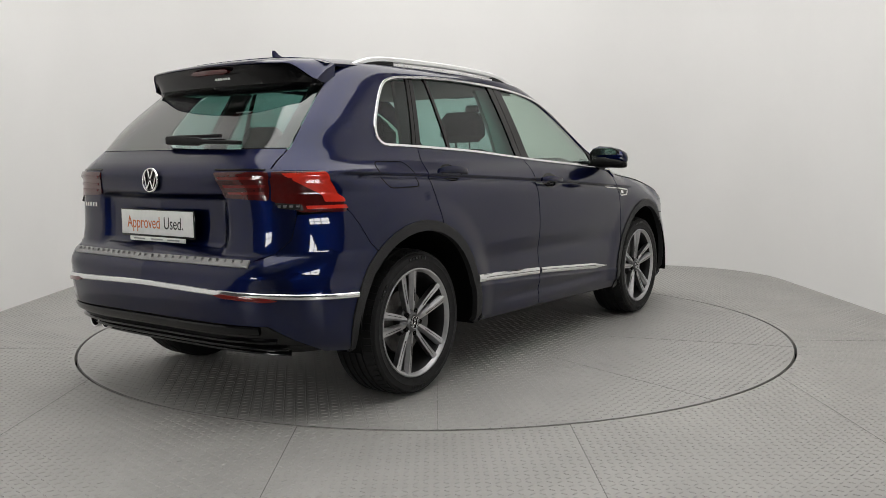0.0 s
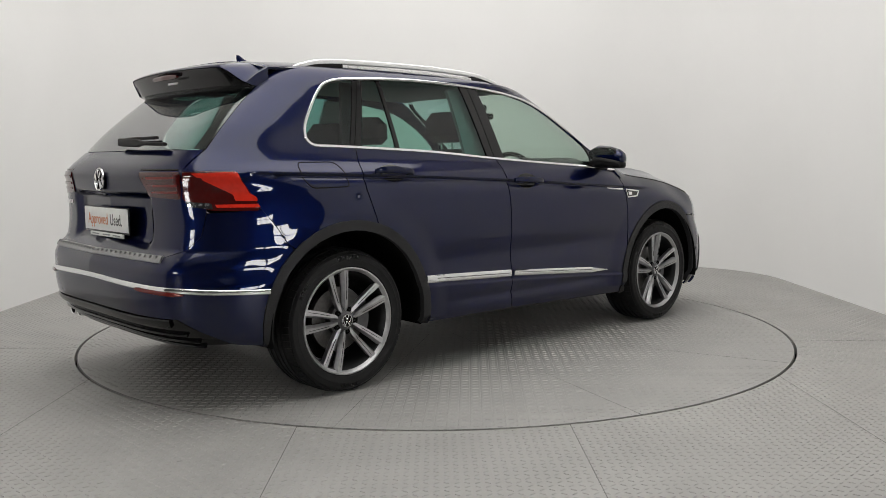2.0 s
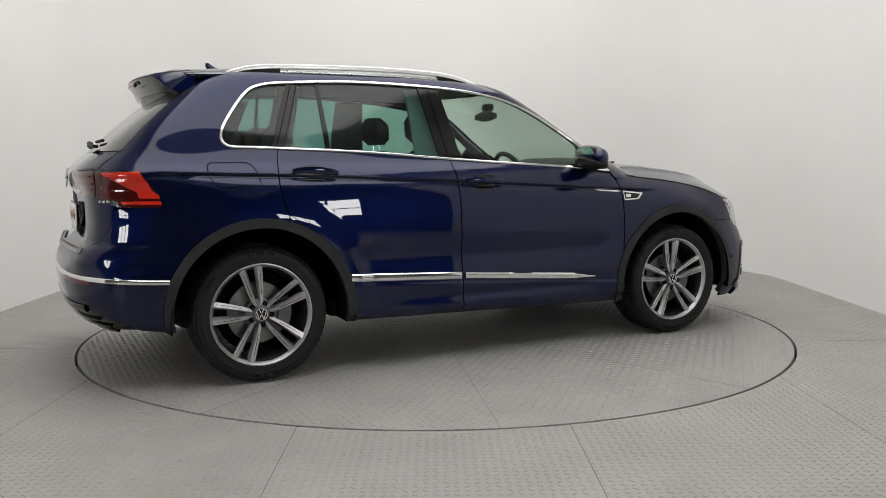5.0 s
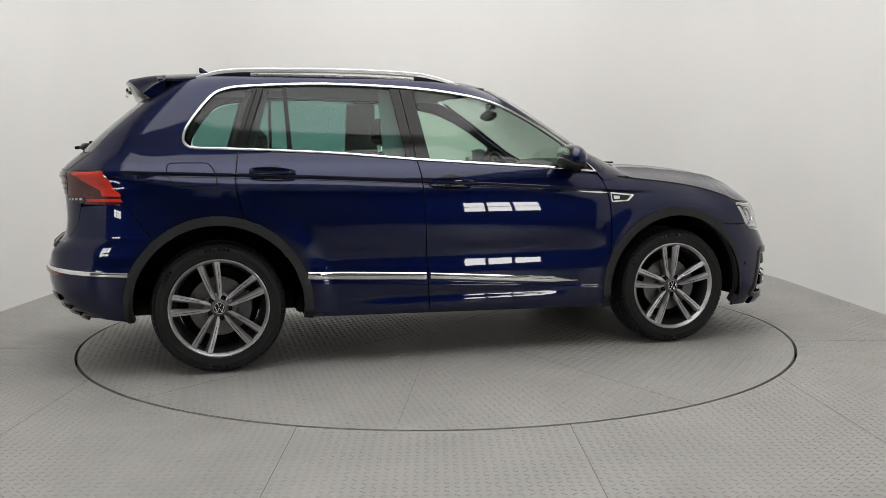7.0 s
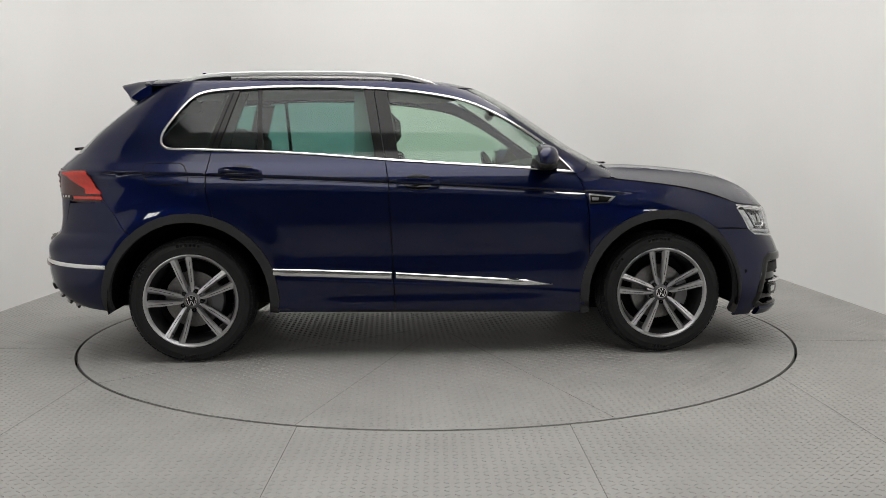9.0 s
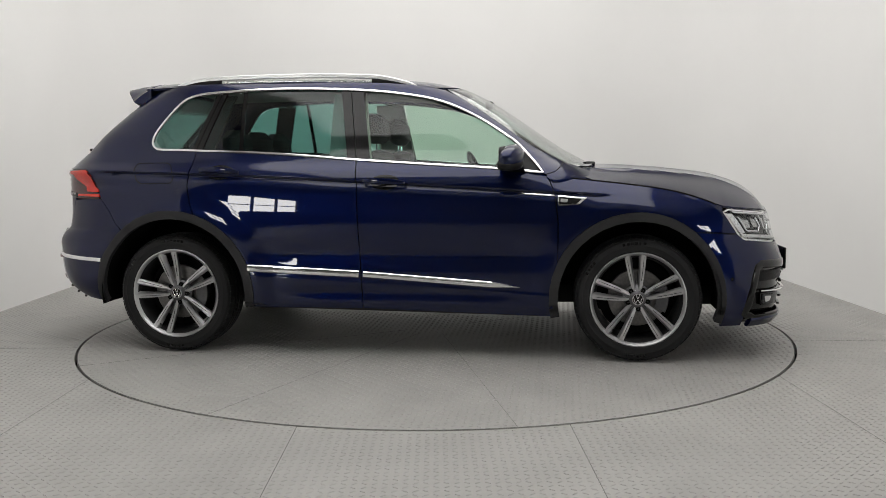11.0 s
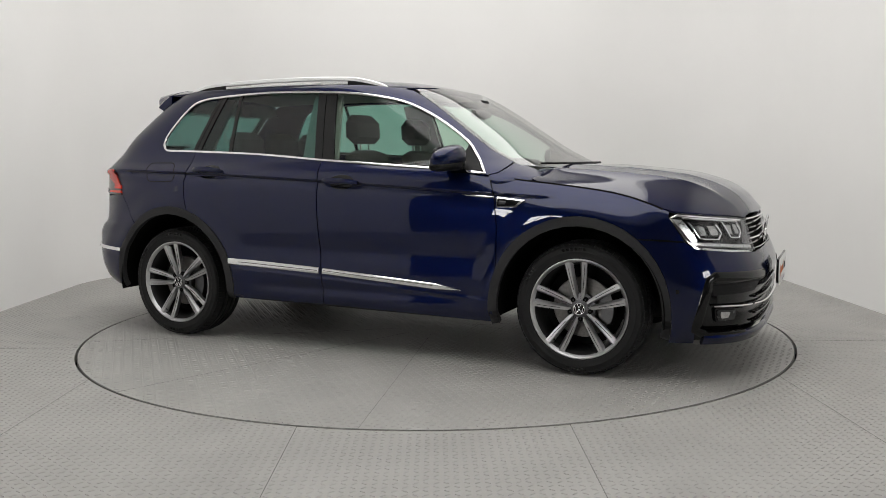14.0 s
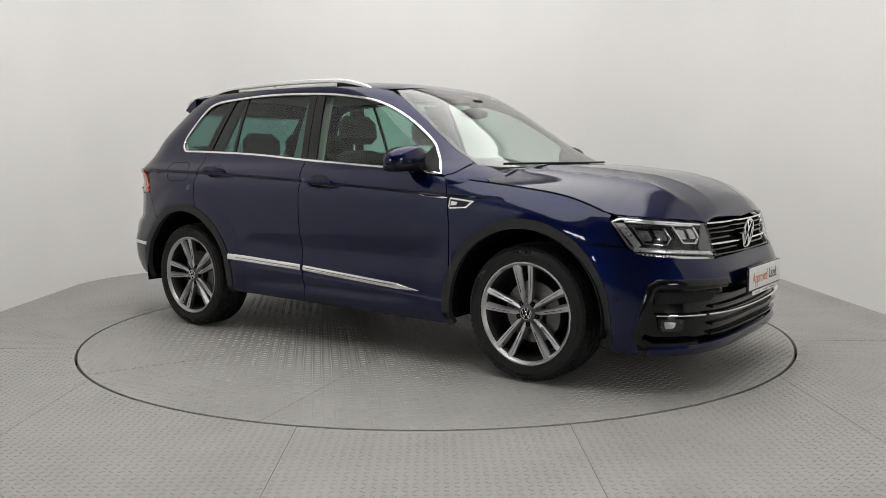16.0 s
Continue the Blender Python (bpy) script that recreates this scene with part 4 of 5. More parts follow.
    part("shell", bm, PAINT, mr)
    bm = bmesh.new()
    blade(bm, [((c[0] - 0.006, c[1], c[2] - 0.036), (u[0] * 1.02, 0, 0), (0, 0, v[2] * 0.60)) for c, u, v in st], 20)
    part("lower_shell", bm, BLACK, mr, "black lower housing")
    bm = bmesh.new()
    blade(bm, [((0.69, s * 0.80, 1.00), (0.05, 0, 0), (0, s * 0.012, 0.02)), ((0.685, s * 0.845, 1.03), (0.045, 0, 0), (0, s * 0.018, 0.022)), ((0.668, s * 0.885, 1.068), (0.05, 0, 0), (0, s * 0.03, 0.02)), ((0.645, s * 0.90, 1.11), (0.065, 0, 0), (0, s * 0.05, 0.02))], 14)
    part("foot", bm, BLACK_GLOSS, mr, "gloss black mirror foot")
    bm = bmesh.new()
    blade(bm, [((0.590, s * 0.932, 1.142), (0, s * 0.094, 0), (0, 0, 0.046)), ((0.584, s * 0.932, 1.146), (0, s * 0.092, 0), (0, 0, 0.048))], 20)
    part("mirror_glass", bm, CHROME, mr, "mirror glass")
    bm = bmesh.new()
    blade(bm, [((0.612, s * 0.932, 1.142), (0, s * 0.106, 0), (0, 0, 0.056)), ((0.588, s * 0.932, 1.142), (0, s * 0.104, 0), (0, 0, 0.053))], 20)
    part("mirror_rim", bm, BLACK, mr, "black rim")
    # roof rail
    rail = new("roof_rail")
    rail.parent = car
    tagged(rail, "satin aluminium roof rail with black feet")
    prof = [(-1.43, 1.590), (-1.36, 1.609), (-1.29, 1.626), (-1.15, 1.638), (-0.83, 1.644), (-0.5, 1.643), (-0.21, 1.632), (-0.10, 1.617), (0.0, 1.592), (0.08, 1.566)]
    path = spline(prof, 5)
    bm = bmesh.new()
    n = len(path) - 1
    blade(bm, [((x, s * (0.565 - 0.012 * abs(x + 0.65)), z - 0.011), (0, 0.016, 0), (0, 0, 0.0145 * min(1, 0.35 + 0.2 * min(k, n - k)))) for k, (x, z) in enumerate(path)], 12)
    part("bar", bm, RAIL, rail, "satin aluminium bar")
    for x0, x1 in ((-1.40, -1.13), (-0.20, 0.05)):
        bm = bmesh.new()
        st = []
        for k in range(8):
            x = x0 + (x1 - x0) * k / 7
            top = curve(*prof)(x) - 0.016
            low = roof_skin(x, 0.56).z - 0.012
            st.append(((x, s * 0.562, (top + low) / 2), (0, 0.013, 0), (0, 0, max(0.004, (top - low) / 2))))
        blade(bm, st, 10)
        part("foot", bm, BLACK, rail, "black rail foot")
    bm = bmesh.new()
    blade(bm, [((x, s * 0.562, roof_skin(x, 0.56).z + 0.006), (0, 0.012, 0), (0, 0, 0.010)) for x in [-1.15 + 0.05 * k for k in range(20)]], 8)
    part("base_strip", bm, SATIN, rail, "slim aluminium base strip")


def end_details():
    R = lambda y, z: (rear_q(y, z), z)
    F = lambda y, z: (front_q(y, z), z)

    def span(z0, z1, y1, rear, n=40):
        """A run across the end from +y1 to -y1, rising from z1 at the ends to z0 in the middle."""
        out = []
        for k in range(n + 1):
            y = y1 * (1 - 2 * k / n)
            z = z0 + (z1 - z0) * (abs(y) / y1) ** 1.5
            q = rear_q(abs(y), z) if rear else front_q(abs(y), z)
            mid = rear_mid(z) if rear else front_mid(z)
            out.append((q, z) if y >= 0 else (2 * mid - q, z))
        return out
    # tail: chrome band, reflectors, load edge, recess frame
    end = [(-1.795, 0.549), (-1.87, 0.552), (-1.96, 0.556), (-2.05, 0.560), (-2.15, 0.564)]
    run = end + span(0.592, 0.569, 0.74, True) + [(2 * rear_mid(z) - q, z) for q, z in end[::-1]]
    ribbon("bumper_strip", lower_skin, run, 0.024, 0.009, CHROME, car, "chrome strip across the rear bumper", -1)
    for s in (-1, 1):
        ribbon("reflector", lower_skin, [R(0.48 + 0.013 * k, 0.570 - 0.0009 * k) for k in range(21)], 0.022, 0.014, RED_LENS, car, "red rear reflector", s, taper=-3)
    ribbon("load_edge", lower_skin, span(0.702, 0.70, 0.62, True), 0.036, 0.008, PROTECTOR, car, "ribbed aluminium load edge protector", -1, off=0.002)
    for k in range(27):
        y = -0.585 + 0.045 * k
        bm = bmesh.new()
        p = lower_skin(rear_q(abs(y), 0.702), 0.702)
        add_box(bm, (0, 0, 0), (0.010, 0.006, 0.026), Matrix.Translation((p.x - 0.006, y, 0.706)) @ Matrix.Rotation(radians(28), 4, "X"), bevel=0.001, seg=1)
        part("load_edge_rib", bm, PROTECTOR, car, "", False)
    plate(pose(-2.150, 0, 0.848, 0, 0, -90), "black plate holder")
    plate(pose(2.262, 0, 0.522, 0, 0, 90), "black plate holder")
    emblem(car, pose(-2.172, 0.0, 1.045, -4, 0, -90), 0.056)
    emblem(car, pose(2.165, 0.0, 0.735, 8, 0, 90), 0.080)
    # small chrome model letters become plain bars
    for k in range(5):
        bm = bmesh.new()
        p = lower_skin(rear_q(0.62 - 0.028 * k, 0.922), 0.922)
        add_box(bm, (p.x - 0.002, 0.62 - 0.028 * k, 0.922), (0.004, 0.014, 0.020), bevel=0.001, seg=1)
        part("name_bar", bm, CHROME, car, "chrome bar", False)
    for z0, y1 in ((0.425, 0.66), (0.372, 0.70), (0.338, 0.72), (0.308, 0.70)):
        ribbon("diffuser_slat", lower_skin, span(z0, z0 - 0.004, y1, True), 0.014 if z0 < 0.4 else 0.040, 0.012, BLACK_GLOSS, car, "gloss black diffuser slat", -1, off=-0.004)
    # rear wiper
    wp = new("rear_wiper")
    wp.parent = car
    tagged(wp, "black rear window wiper")
    U = lambda y, z: upper_skin(rear_q(abs(y), z), z)
    pts = []
    for k in range(12):
        y = 0.03 - 0.50 * k / 11
        z = 1.212 - 0.018 * k / 11
        p = U(y, z)
        w = 0.020 if k < 6 else 0.009
        pts.append(((p.x - 0.03, y, z + 0.012), (0, 0, w), (0.013, 0, 0.0)))
    bm = bmesh.new()
    blade(bm, pts, 10)
    part("arm", bm, BLACK, wp, "black wiper arm")
    pts = []
    for k in range(12):
        y = 0.05 - 0.34 * k / 11
        p = U(y, 1.240)
        pts.append(((p.x - 0.018, y, 1.240), (0, 0, 0.008), (0.010, 0, 0)))
    bm = bmesh.new()
    blade(bm, pts, 8)
    part("blade", bm, RUBBER, wp, "rubber wiper blade")
    # spoiler
    sp = new("spoiler")
    sp.parent = car
    tagged(sp, "roof spoiler with gloss black rear face")
    top, face = [], []
    for k in range(33):
        y = -0.588 * math.sin(math.pi / 2 * (1 - k / 16)) if k <= 16 else 0.588 * math.sin(math.pi / 2 * (k / 16 - 1))
        f = abs(y) / 0.588
        end = step(0.80, 1.0, f) ** 1.3
        xt, zt = -1.822 + 0.070 * f ** 2.2 + 0.055 * end, 1.580 - 0.012 * f ** 2 - 0.070 * end
        xb, zb = -1.775 + 0.070 * f ** 2.2 + 0.03 * end, 1.478 - 0.004 * end
        xg, zg = -1.730 + 0.06 * f ** 2.2, 1.455 + 0.008 * f ** 2
        xr = -1.60 + 0.02 * f
        zr = roof_skin(xr, y).z + 0.002
        xm = (xr + xt) / 2
        top.append([(xr, y, zr), (xm, y, (zr + zt) / 2 + 0.006), (xt + 0.008, y, zt + 0.004), (xt, y, zt - 0.004), (xt + 0.03, y, zt - 0.016), (xr, y, min(zt - 0.022, zr - 0.01))])
        w = 0.985
        face.append([(xt + 0.004, y * w, zt - 0.008), (xt + 0.024, y * w, zt * 0.6 + zb * 0.4), (xb, y * w, zb + 0.006), (xb + 0.012, y * w, zb), (xg, y * w, zg), (xr + 0.03, y * w, zg + 0.004), (xr + 0.05, y * w, zt - 0.030)])
    bm = bmesh.new()
    add_loft(bm, top)
    bmesh.ops.recalc_face_normals(bm, faces=bm.faces)
    part("spoiler_top", bm, PAINT, sp)
    bm = bmesh.new()
    add_loft(bm, face)
    bmesh.ops.recalc_face_normals(bm, faces=bm.faces)
    part("rear_face", bm, BLACK_GLOSS, sp, "gloss black rear face")
    bm = bmesh.new()
    blade(bm, [((-1.828 + 0.002 * abs(k), 0.022 * k, 1.546), (0.008, 0, 0), (0, 0, 0.012 if abs(k) < 6 else 0.005)) for k in range(-6, 7)], 10)
    part("brake_light", bm, RED_DARK, sp, "dark red third brake light")
    for k in range(6):
        bm = bmesh.new()
        add_box(bm, (-1.822, -0.05 - 0.018 * k, 1.512), (0.006, 0.011, 0.010), bevel=0.001, seg=1)
        part("text_bar", bm, WHITE_PLATE, sp, "pale sticker bar", False)
    # antenna fin
    bm = bmesh.new()
    blade(bm, [((-1.30, 0, 1.642), (0.02, 0, 0), (0, 0.010, 0)), ((-1.355, 0, 1.655), (0.045, 0, 0), (0, 0.014, 0)), ((-1.385, 0, 1.672), (0.025, 0, 0), (0, 0.008, 0)), ((-1.40, 0, 1.693), (0.009, 0, 0), (0, 0.003, 0))], 12)
    part("antenna_fin", bm, PAINT, car, "small roof antenna fin")
    # exhaust tips
    for y in (0.47, 0.56):
        bm = bmesh.new()
        add_lathe(bm, [(0.030, 0.0), (0.034, -0.002), (0.038, 0.002), (0.038, 0.14), (0.030, 0.14), (0.030, 0.0)], Matrix.Translation((-2.130, y, 0.345)) @ Matrix.Rotation(radians(-90), 4, "Z"), 24)
        part("exhaust_tip", bm, CHROME, car, "dark chrome exhaust tip")
    # front: grille bars
    for z0, w in ((0.806, 0.011), (0.760, 0.010), (0.706, 0.012), (0.655, 0.010)):
        ribbon("grille_bar", lower_skin, span(z0, z0 + 0.004, 0.43, False), w, 0.016, CHROME if w > 0.01 else BLACK_GLOSS, car, "chrome grille bar", -1, off=-0.014)
    for z0 in (0.785, 0.735, 0.683):
        ribbon("grille_slat", lower_skin, span(z0, z0, 0.43, False), 0.012, 0.01, BLACK_GLOSS, car, "black grille slat", -1, off=-0.024)
    # lower grille slats and trim
    for z0 in (0.47, 0.42, 0.335, 0.285):
        ribbon("lower_slat", lower_skin, span(z0, z0, 0.52, False), 0.012, 0.014, BLACK_GLOSS, car, "black slat of the lower grille", -1, off=-0.022)
    ribbon("lower_trim", lower_skin, span(0.375, 0.39, 0.56, False), 0.012, 0.012, CHROME, car, "chrome line across the lower grille", -1, off=-0.01)
    for s in (-1, 1):
        frame_path = dense([(2.68, 0.528), (2.11, 0.545), (2.065, 0.525), (2.025, 0.42), (1.970, 0.275), (2.04, 0.242), (2.35, 0.240)], 0.03, False)
        ribbon("intake_frame", lower_skin, frame_path, 0.046, 0.012, BLACK_GLOSS, car, "gloss black air intake frame", s, off=-0.006)
        ribbon("fog_trim", lower_skin, [(2.09 + 0.02 * k, 0.398 - 0.0005 * k) for k in range(18)], 0.010, 0.01, CHROME, car, "chrome line above the fog lamp", s, off=-0.008)
        panel("intake_blade", lower_skin, [(2.09, 0.505), (2.62, 0.50), (2.5, 0.455), (2.09, 0.45)], BLACK, car, "black intake blade", s, off=-0.012, lip=0.02)
        lamp = panel("fog_lamp", lower_skin, rounded([(2.10, 0.385), (2.36, 0.375), (2.31, 0.318), (2.11, 0.312)], 0.012, 2), BLACK_GLOSS, car, "rectangular fog lamp", s, off=-0.012)
        panel("fog_lens", lower_skin, rounded([(2.115, 0.378), (2.27, 0.372), (2.25, 0.325), (2.12, 0.32)], 0.012, 2), SMOKE, lamp, "clear faceted lens", s, off=-0.006)
        panel("fog_reflector", lower_skin, rounded([(2.135, 0.368), (2.215, 0.364), (2.195, 0.336), (2.14, 0.333)], 0.012, 2), CLEAR_LENS, lamp, "bright fog reflector", s, off=-0.003, lip=0.004)
        bm = bmesh.new()
        p = lower_skin(1.86, 0.47)
        add_lathe(bm, [(0.0005, -0.001), (0.010, -0.001), (0.012, 0.003)], Matrix.Translation((p.x, s * p.y, p.z)) @ (pose(0, 0, 0, 0, 0, 0) if s < 0 else pose(0, 0, 0, 0, 0, 180)), 16)
        part("parking_sensor", bm, BLACK_GLOSS, car, "round parking sensor")
    lip = span(0.222, 0.222, 0.76, False)
    ribbon("chin", lower_skin, lip, 0.066, 0.022, PAINT, car, "body-coloured lower lip", -1, off=-0.006)
    # wipers on the windscreen foot
    for y0, y1 in ((-0.60, 0.02), (0.0, 0.55)):
        pts = []
        for k in range(10):
            y = y0 + (y1 - y0) * k / 9
            p = upper_skin(front_q(abs(y), 1.095, True), 1.095)
            pts.append(((p.x + 0.015, y, 1.103), (0.010, 0, 0), (0, 0, 0.006)))
        bm = bmesh.new()
        blade(bm, pts, 8)
        part("wiper", bm, BLACK, car, "black windscreen wiper")
    bm = bmesh.new()
    add_box(bm, (1.0, 0, 1.035), (0.24, 1.26, 0.03), bevel=0.01)
    part("scuttle", bm, BLACK, car, "black scuttle panel")


def inside():
    # dark inner skin, floor pan and underbody
    for s in (-1, 1):
        inner = [(-1.80, 1.13), (-1.80, 0.90)] + [p for p in arc(REAR_ARCH, 140, 0, 0.0)] + [(-0.85, 0.27), (0.865, 0.24)] + [p for p in arc(FRONT_ARCH, 180, 40, 0.0)] + [(1.74, 0.76), (1.72, 0.86), (1.3, 0.94), (0.85, 1.02), (0.5, 1.06), (-0.25, 1.10), (-1.0, 1.15)]
        panel("inner_door_skin", lower_skin, inner, BLACK, car, "black inner side skin", s, off=-0.035, lip=0, cell=0.06)
    bm = bmesh.new()
    add_box(bm, (-0.05, 0, 0.32), (1.75, 1.36, 0.10), bevel=0.03)
    add_box(bm, (0.0, 0, 0.33), (3.9, 1.02, 0.12), bevel=0.03)
    add_box(bm, (-0.45, 0.28, 0.25), (1.1, 0.16, 0.08), bevel=0.03)
    add_box(bm, (-1.75, 0.30, 0.30), (0.35, 0.62, 0.14), bevel=0.05)
    part("floor_pan", bm, BLACK, car, "black underbody")
    bm = bmesh.new()
    add_box(bm, (-1.95, 0, 0.48), (0.16, 1.30, 0.36), bevel=0.03)
    part("rear_crash_bar", bm, BLACK, car, "black structure behind the rear bumper")
    bm = bmesh.new()
    add_box(bm, (1.90, 0, 0.55), (0.18, 1.10, 0.46), bevel=0.03)
    part("front_crash_bar", bm, BLACK, car, "black structure behind the front bumper")
    bm = bmesh.new()
    add_box(bm, (-1.68, 0, 0.95), (0.60, 1.40, 0.06), bevel=0.02)
    part("parcel_shelf", bm, TRIM_DARK, car, "dark load cover")
    # dashboard
    bm = bmesh.new()
    blade(bm, [((0.74, y, 1.00 + (0.035 if -0.55 < y < -0.2 else 0)), (0.24, 0, 0), (0, 0, 0.10)) for y in (-0.73, -0.68, -0.56, -0.5, -0.37, -0.24, -0.18, 0, 0.3, 0.6, 0.70, 0.73)], 18)
    part("dashboard", bm, TRIM_DARK, car, "dark grey dashboard")
    # steering wheel, right-hand drive
    sw = new("steering_wheel")
    sw.parent = car
    sw.matrix_basis = pose(0.43, -0.37, 1.00, 0, -24, 0)
    tagged(sw, "black leather steering wheel")
    bm = bmesh.new()
    ring = []
    for i in range(32):
        a = 2 * math.pi * i / 32
        c = Vector((0, 0.178 * math.cos(a), 0.178 * math.sin(a)))
        ring.append([bm.verts.new(c + 0.015 * (c.normalized() * math.cos(b) + Vector((1, 0, 0)) * math.sin(b))) for b in [2 * math.pi * k / 8 for k in range(8)]])
    for i in range(32):
        for k in range(8):
            bm.faces.new((ring[i][k], ring[i][(k + 1) % 8], ring[(i + 1) % 32][(k + 1) % 8], ring[(i + 1) % 32][k]))
    part("wheel_rim", bm, BLACK, sw, "black rim")
    bm = bmesh.new()
    blade(bm, [((0.02, 0, -0.06), (0, 0.05, 0), (0.02, 0, 0)), ((0.0, 0, 0.0), (0, 0.07, 0), (0.03, 0, 0)), ((0.02, 0, 0.06), (0, 0.05, 0), (0.02, 0, 0))], 14)
    add_box(bm, (0.01, 0, 0), (0.02, 0.34, 0.035), bevel=0.006)
    add_box(bm, (0.01, 0, -0.09), (0.02, 0.05, 0.16), bevel=0.006)
    part("hub", bm, BLACK, sw, "black airbag hub and spokes")

    def seat(x, y, wide, rests, front):
        st = new("front_seat" if front else "rear_seat")
        st.parent = car
        st.matrix_basis = pose(x, y, 0)
        tagged(st, "dark grey cloth seat with headrest" if front else "dark grey cloth rear bench with headrests")
        bm = bmesh.new()
        blade(bm, [((-0.24, 0, 0.62), (0, wide * 0.92, 0), (0, 0, 0.07)), ((0.0, 0, 0.66), (0, wide, 0), (0, 0, 0.08)), ((0.26, 0, 0.68), (0, wide * 0.95, 0), (0, 0, 0.06))], 20)
        part("cushion", bm, FABRIC, st, "dark grey cloth")
        bm = bmesh.new()
        top = 1.16 if front else 1.10
        blade(bm, [((-0.20, 0, 0.66), (0, wide * 0.95, 0), (0.07, 0, 0.02)), ((-0.26, 0, 0.85), (0, wide, 0), (0.085, 0, 0.02)), ((-0.33, 0, 1.05), (0, wide * 0.92, 0), (0.07, 0, 0.02)), ((-0.37, 0, top), (0, wide * (0.82 if front else 0.9), 0), (0.062, 0, 0.012)), ((-0.38, 0, top + 0.025), (0, wide * (0.55 if front else 0.8), 0), (0.02, 0, 0.006))], 20)
        part("backrest", bm, FABRIC, st, "dark grey cloth")
        for ry in rests:
            bm = bmesh.new()
            hz = top + (0.16 if front else 0.13)
            blade(bm, [((-0.38, ry, hz - 0.09), (0, 0.105, 0), (0.035, 0, 0)), ((-0.385, ry, hz - 0.05), (0, 0.148, 0), (0.070, 0, 0)), ((-0.39, ry, hz + 0.04), (0, 0.148, 0), (0.070, 0, 0)), ((-0.40, ry, hz + 0.09), (0, 0.10, 0), (0.03, 0, 0))], 18)
            hr = part("headrest", bm, FABRIC, st, "dark grey headrest")
            for d in (-0.05, 0.05):
                bm = bmesh.new()
                blade(bm, [((-0.375, ry + d, top - 0.03), (0.006, 0, 0), (0, 0.006, 0)), ((-0.38, ry + d, hz - 0.07), (0.006, 0, 0), (0, 0.006, 0))], 8)
                part("post", bm, CHROME, st, "chrome headrest post")
    seat(0.17, -0.37, 0.25, (0,), True)
    seat(0.17, 0.37, 0.25, (0,), True)
    seat(-0.72, 0, 0.64, (-0.40, 0, 0.40), False)
    # rear-view mirror
    bm = bmesh.new()
    blade(bm, [((0.44, y, 1.415), (0.018, 0, 0), (0, 0, 0.034 if abs(y) < 0.1 else 0.02)) for y in (-0.125, -0.11, -0.05, 0.05, 0.11, 0.125)], 14)
    part("rear_view_mirror", bm, BLACK, car, "black rear-view mirror")
    bm = bmesh.new()
    add_box(bm, (0.455, 0, 1.475), (0.05, 0.10, 0.05), bevel=0.015)
    part("sensor_housing", bm, BLACK, car, "black sensor housing behind the windscreen")
    # headliner and inner pillars
    re = [(0.24, 0), (0.23, 0.30), (0.20, 0.48), (0.0, 0.56), (-1.0, 0.555), (-1.55, 0.53), (-1.60, 0)]
    panel("headliner", roof_skin, re + [(x, -y) for x, y in re[::-1][1:-1]], HEADLINER, car, "pale cloth headliner", 0, off=-0.045, lip=0, cell=0.08)
    for s in (-1, 1):
        for pts in ([(-0.42, 1.08), (-0.16, 1.08), (-0.225, 1.55), (-0.42, 1.55)], [(-1.28, 1.15), (-1.15, 1.15), (-1.03, 1.55), (-1.16, 1.55)]):
            panel("inner_pillar", upper_skin, pts, HEADLINER if pts[0][0] > -1 else TRIM_DARK, car, "grey inner pillar trim", s, off=-0.05, lip=0.02)


for s in (-1, 1):
    tail_light(s)
    headlight(s)
    side_details(s)
end_details()
inside()


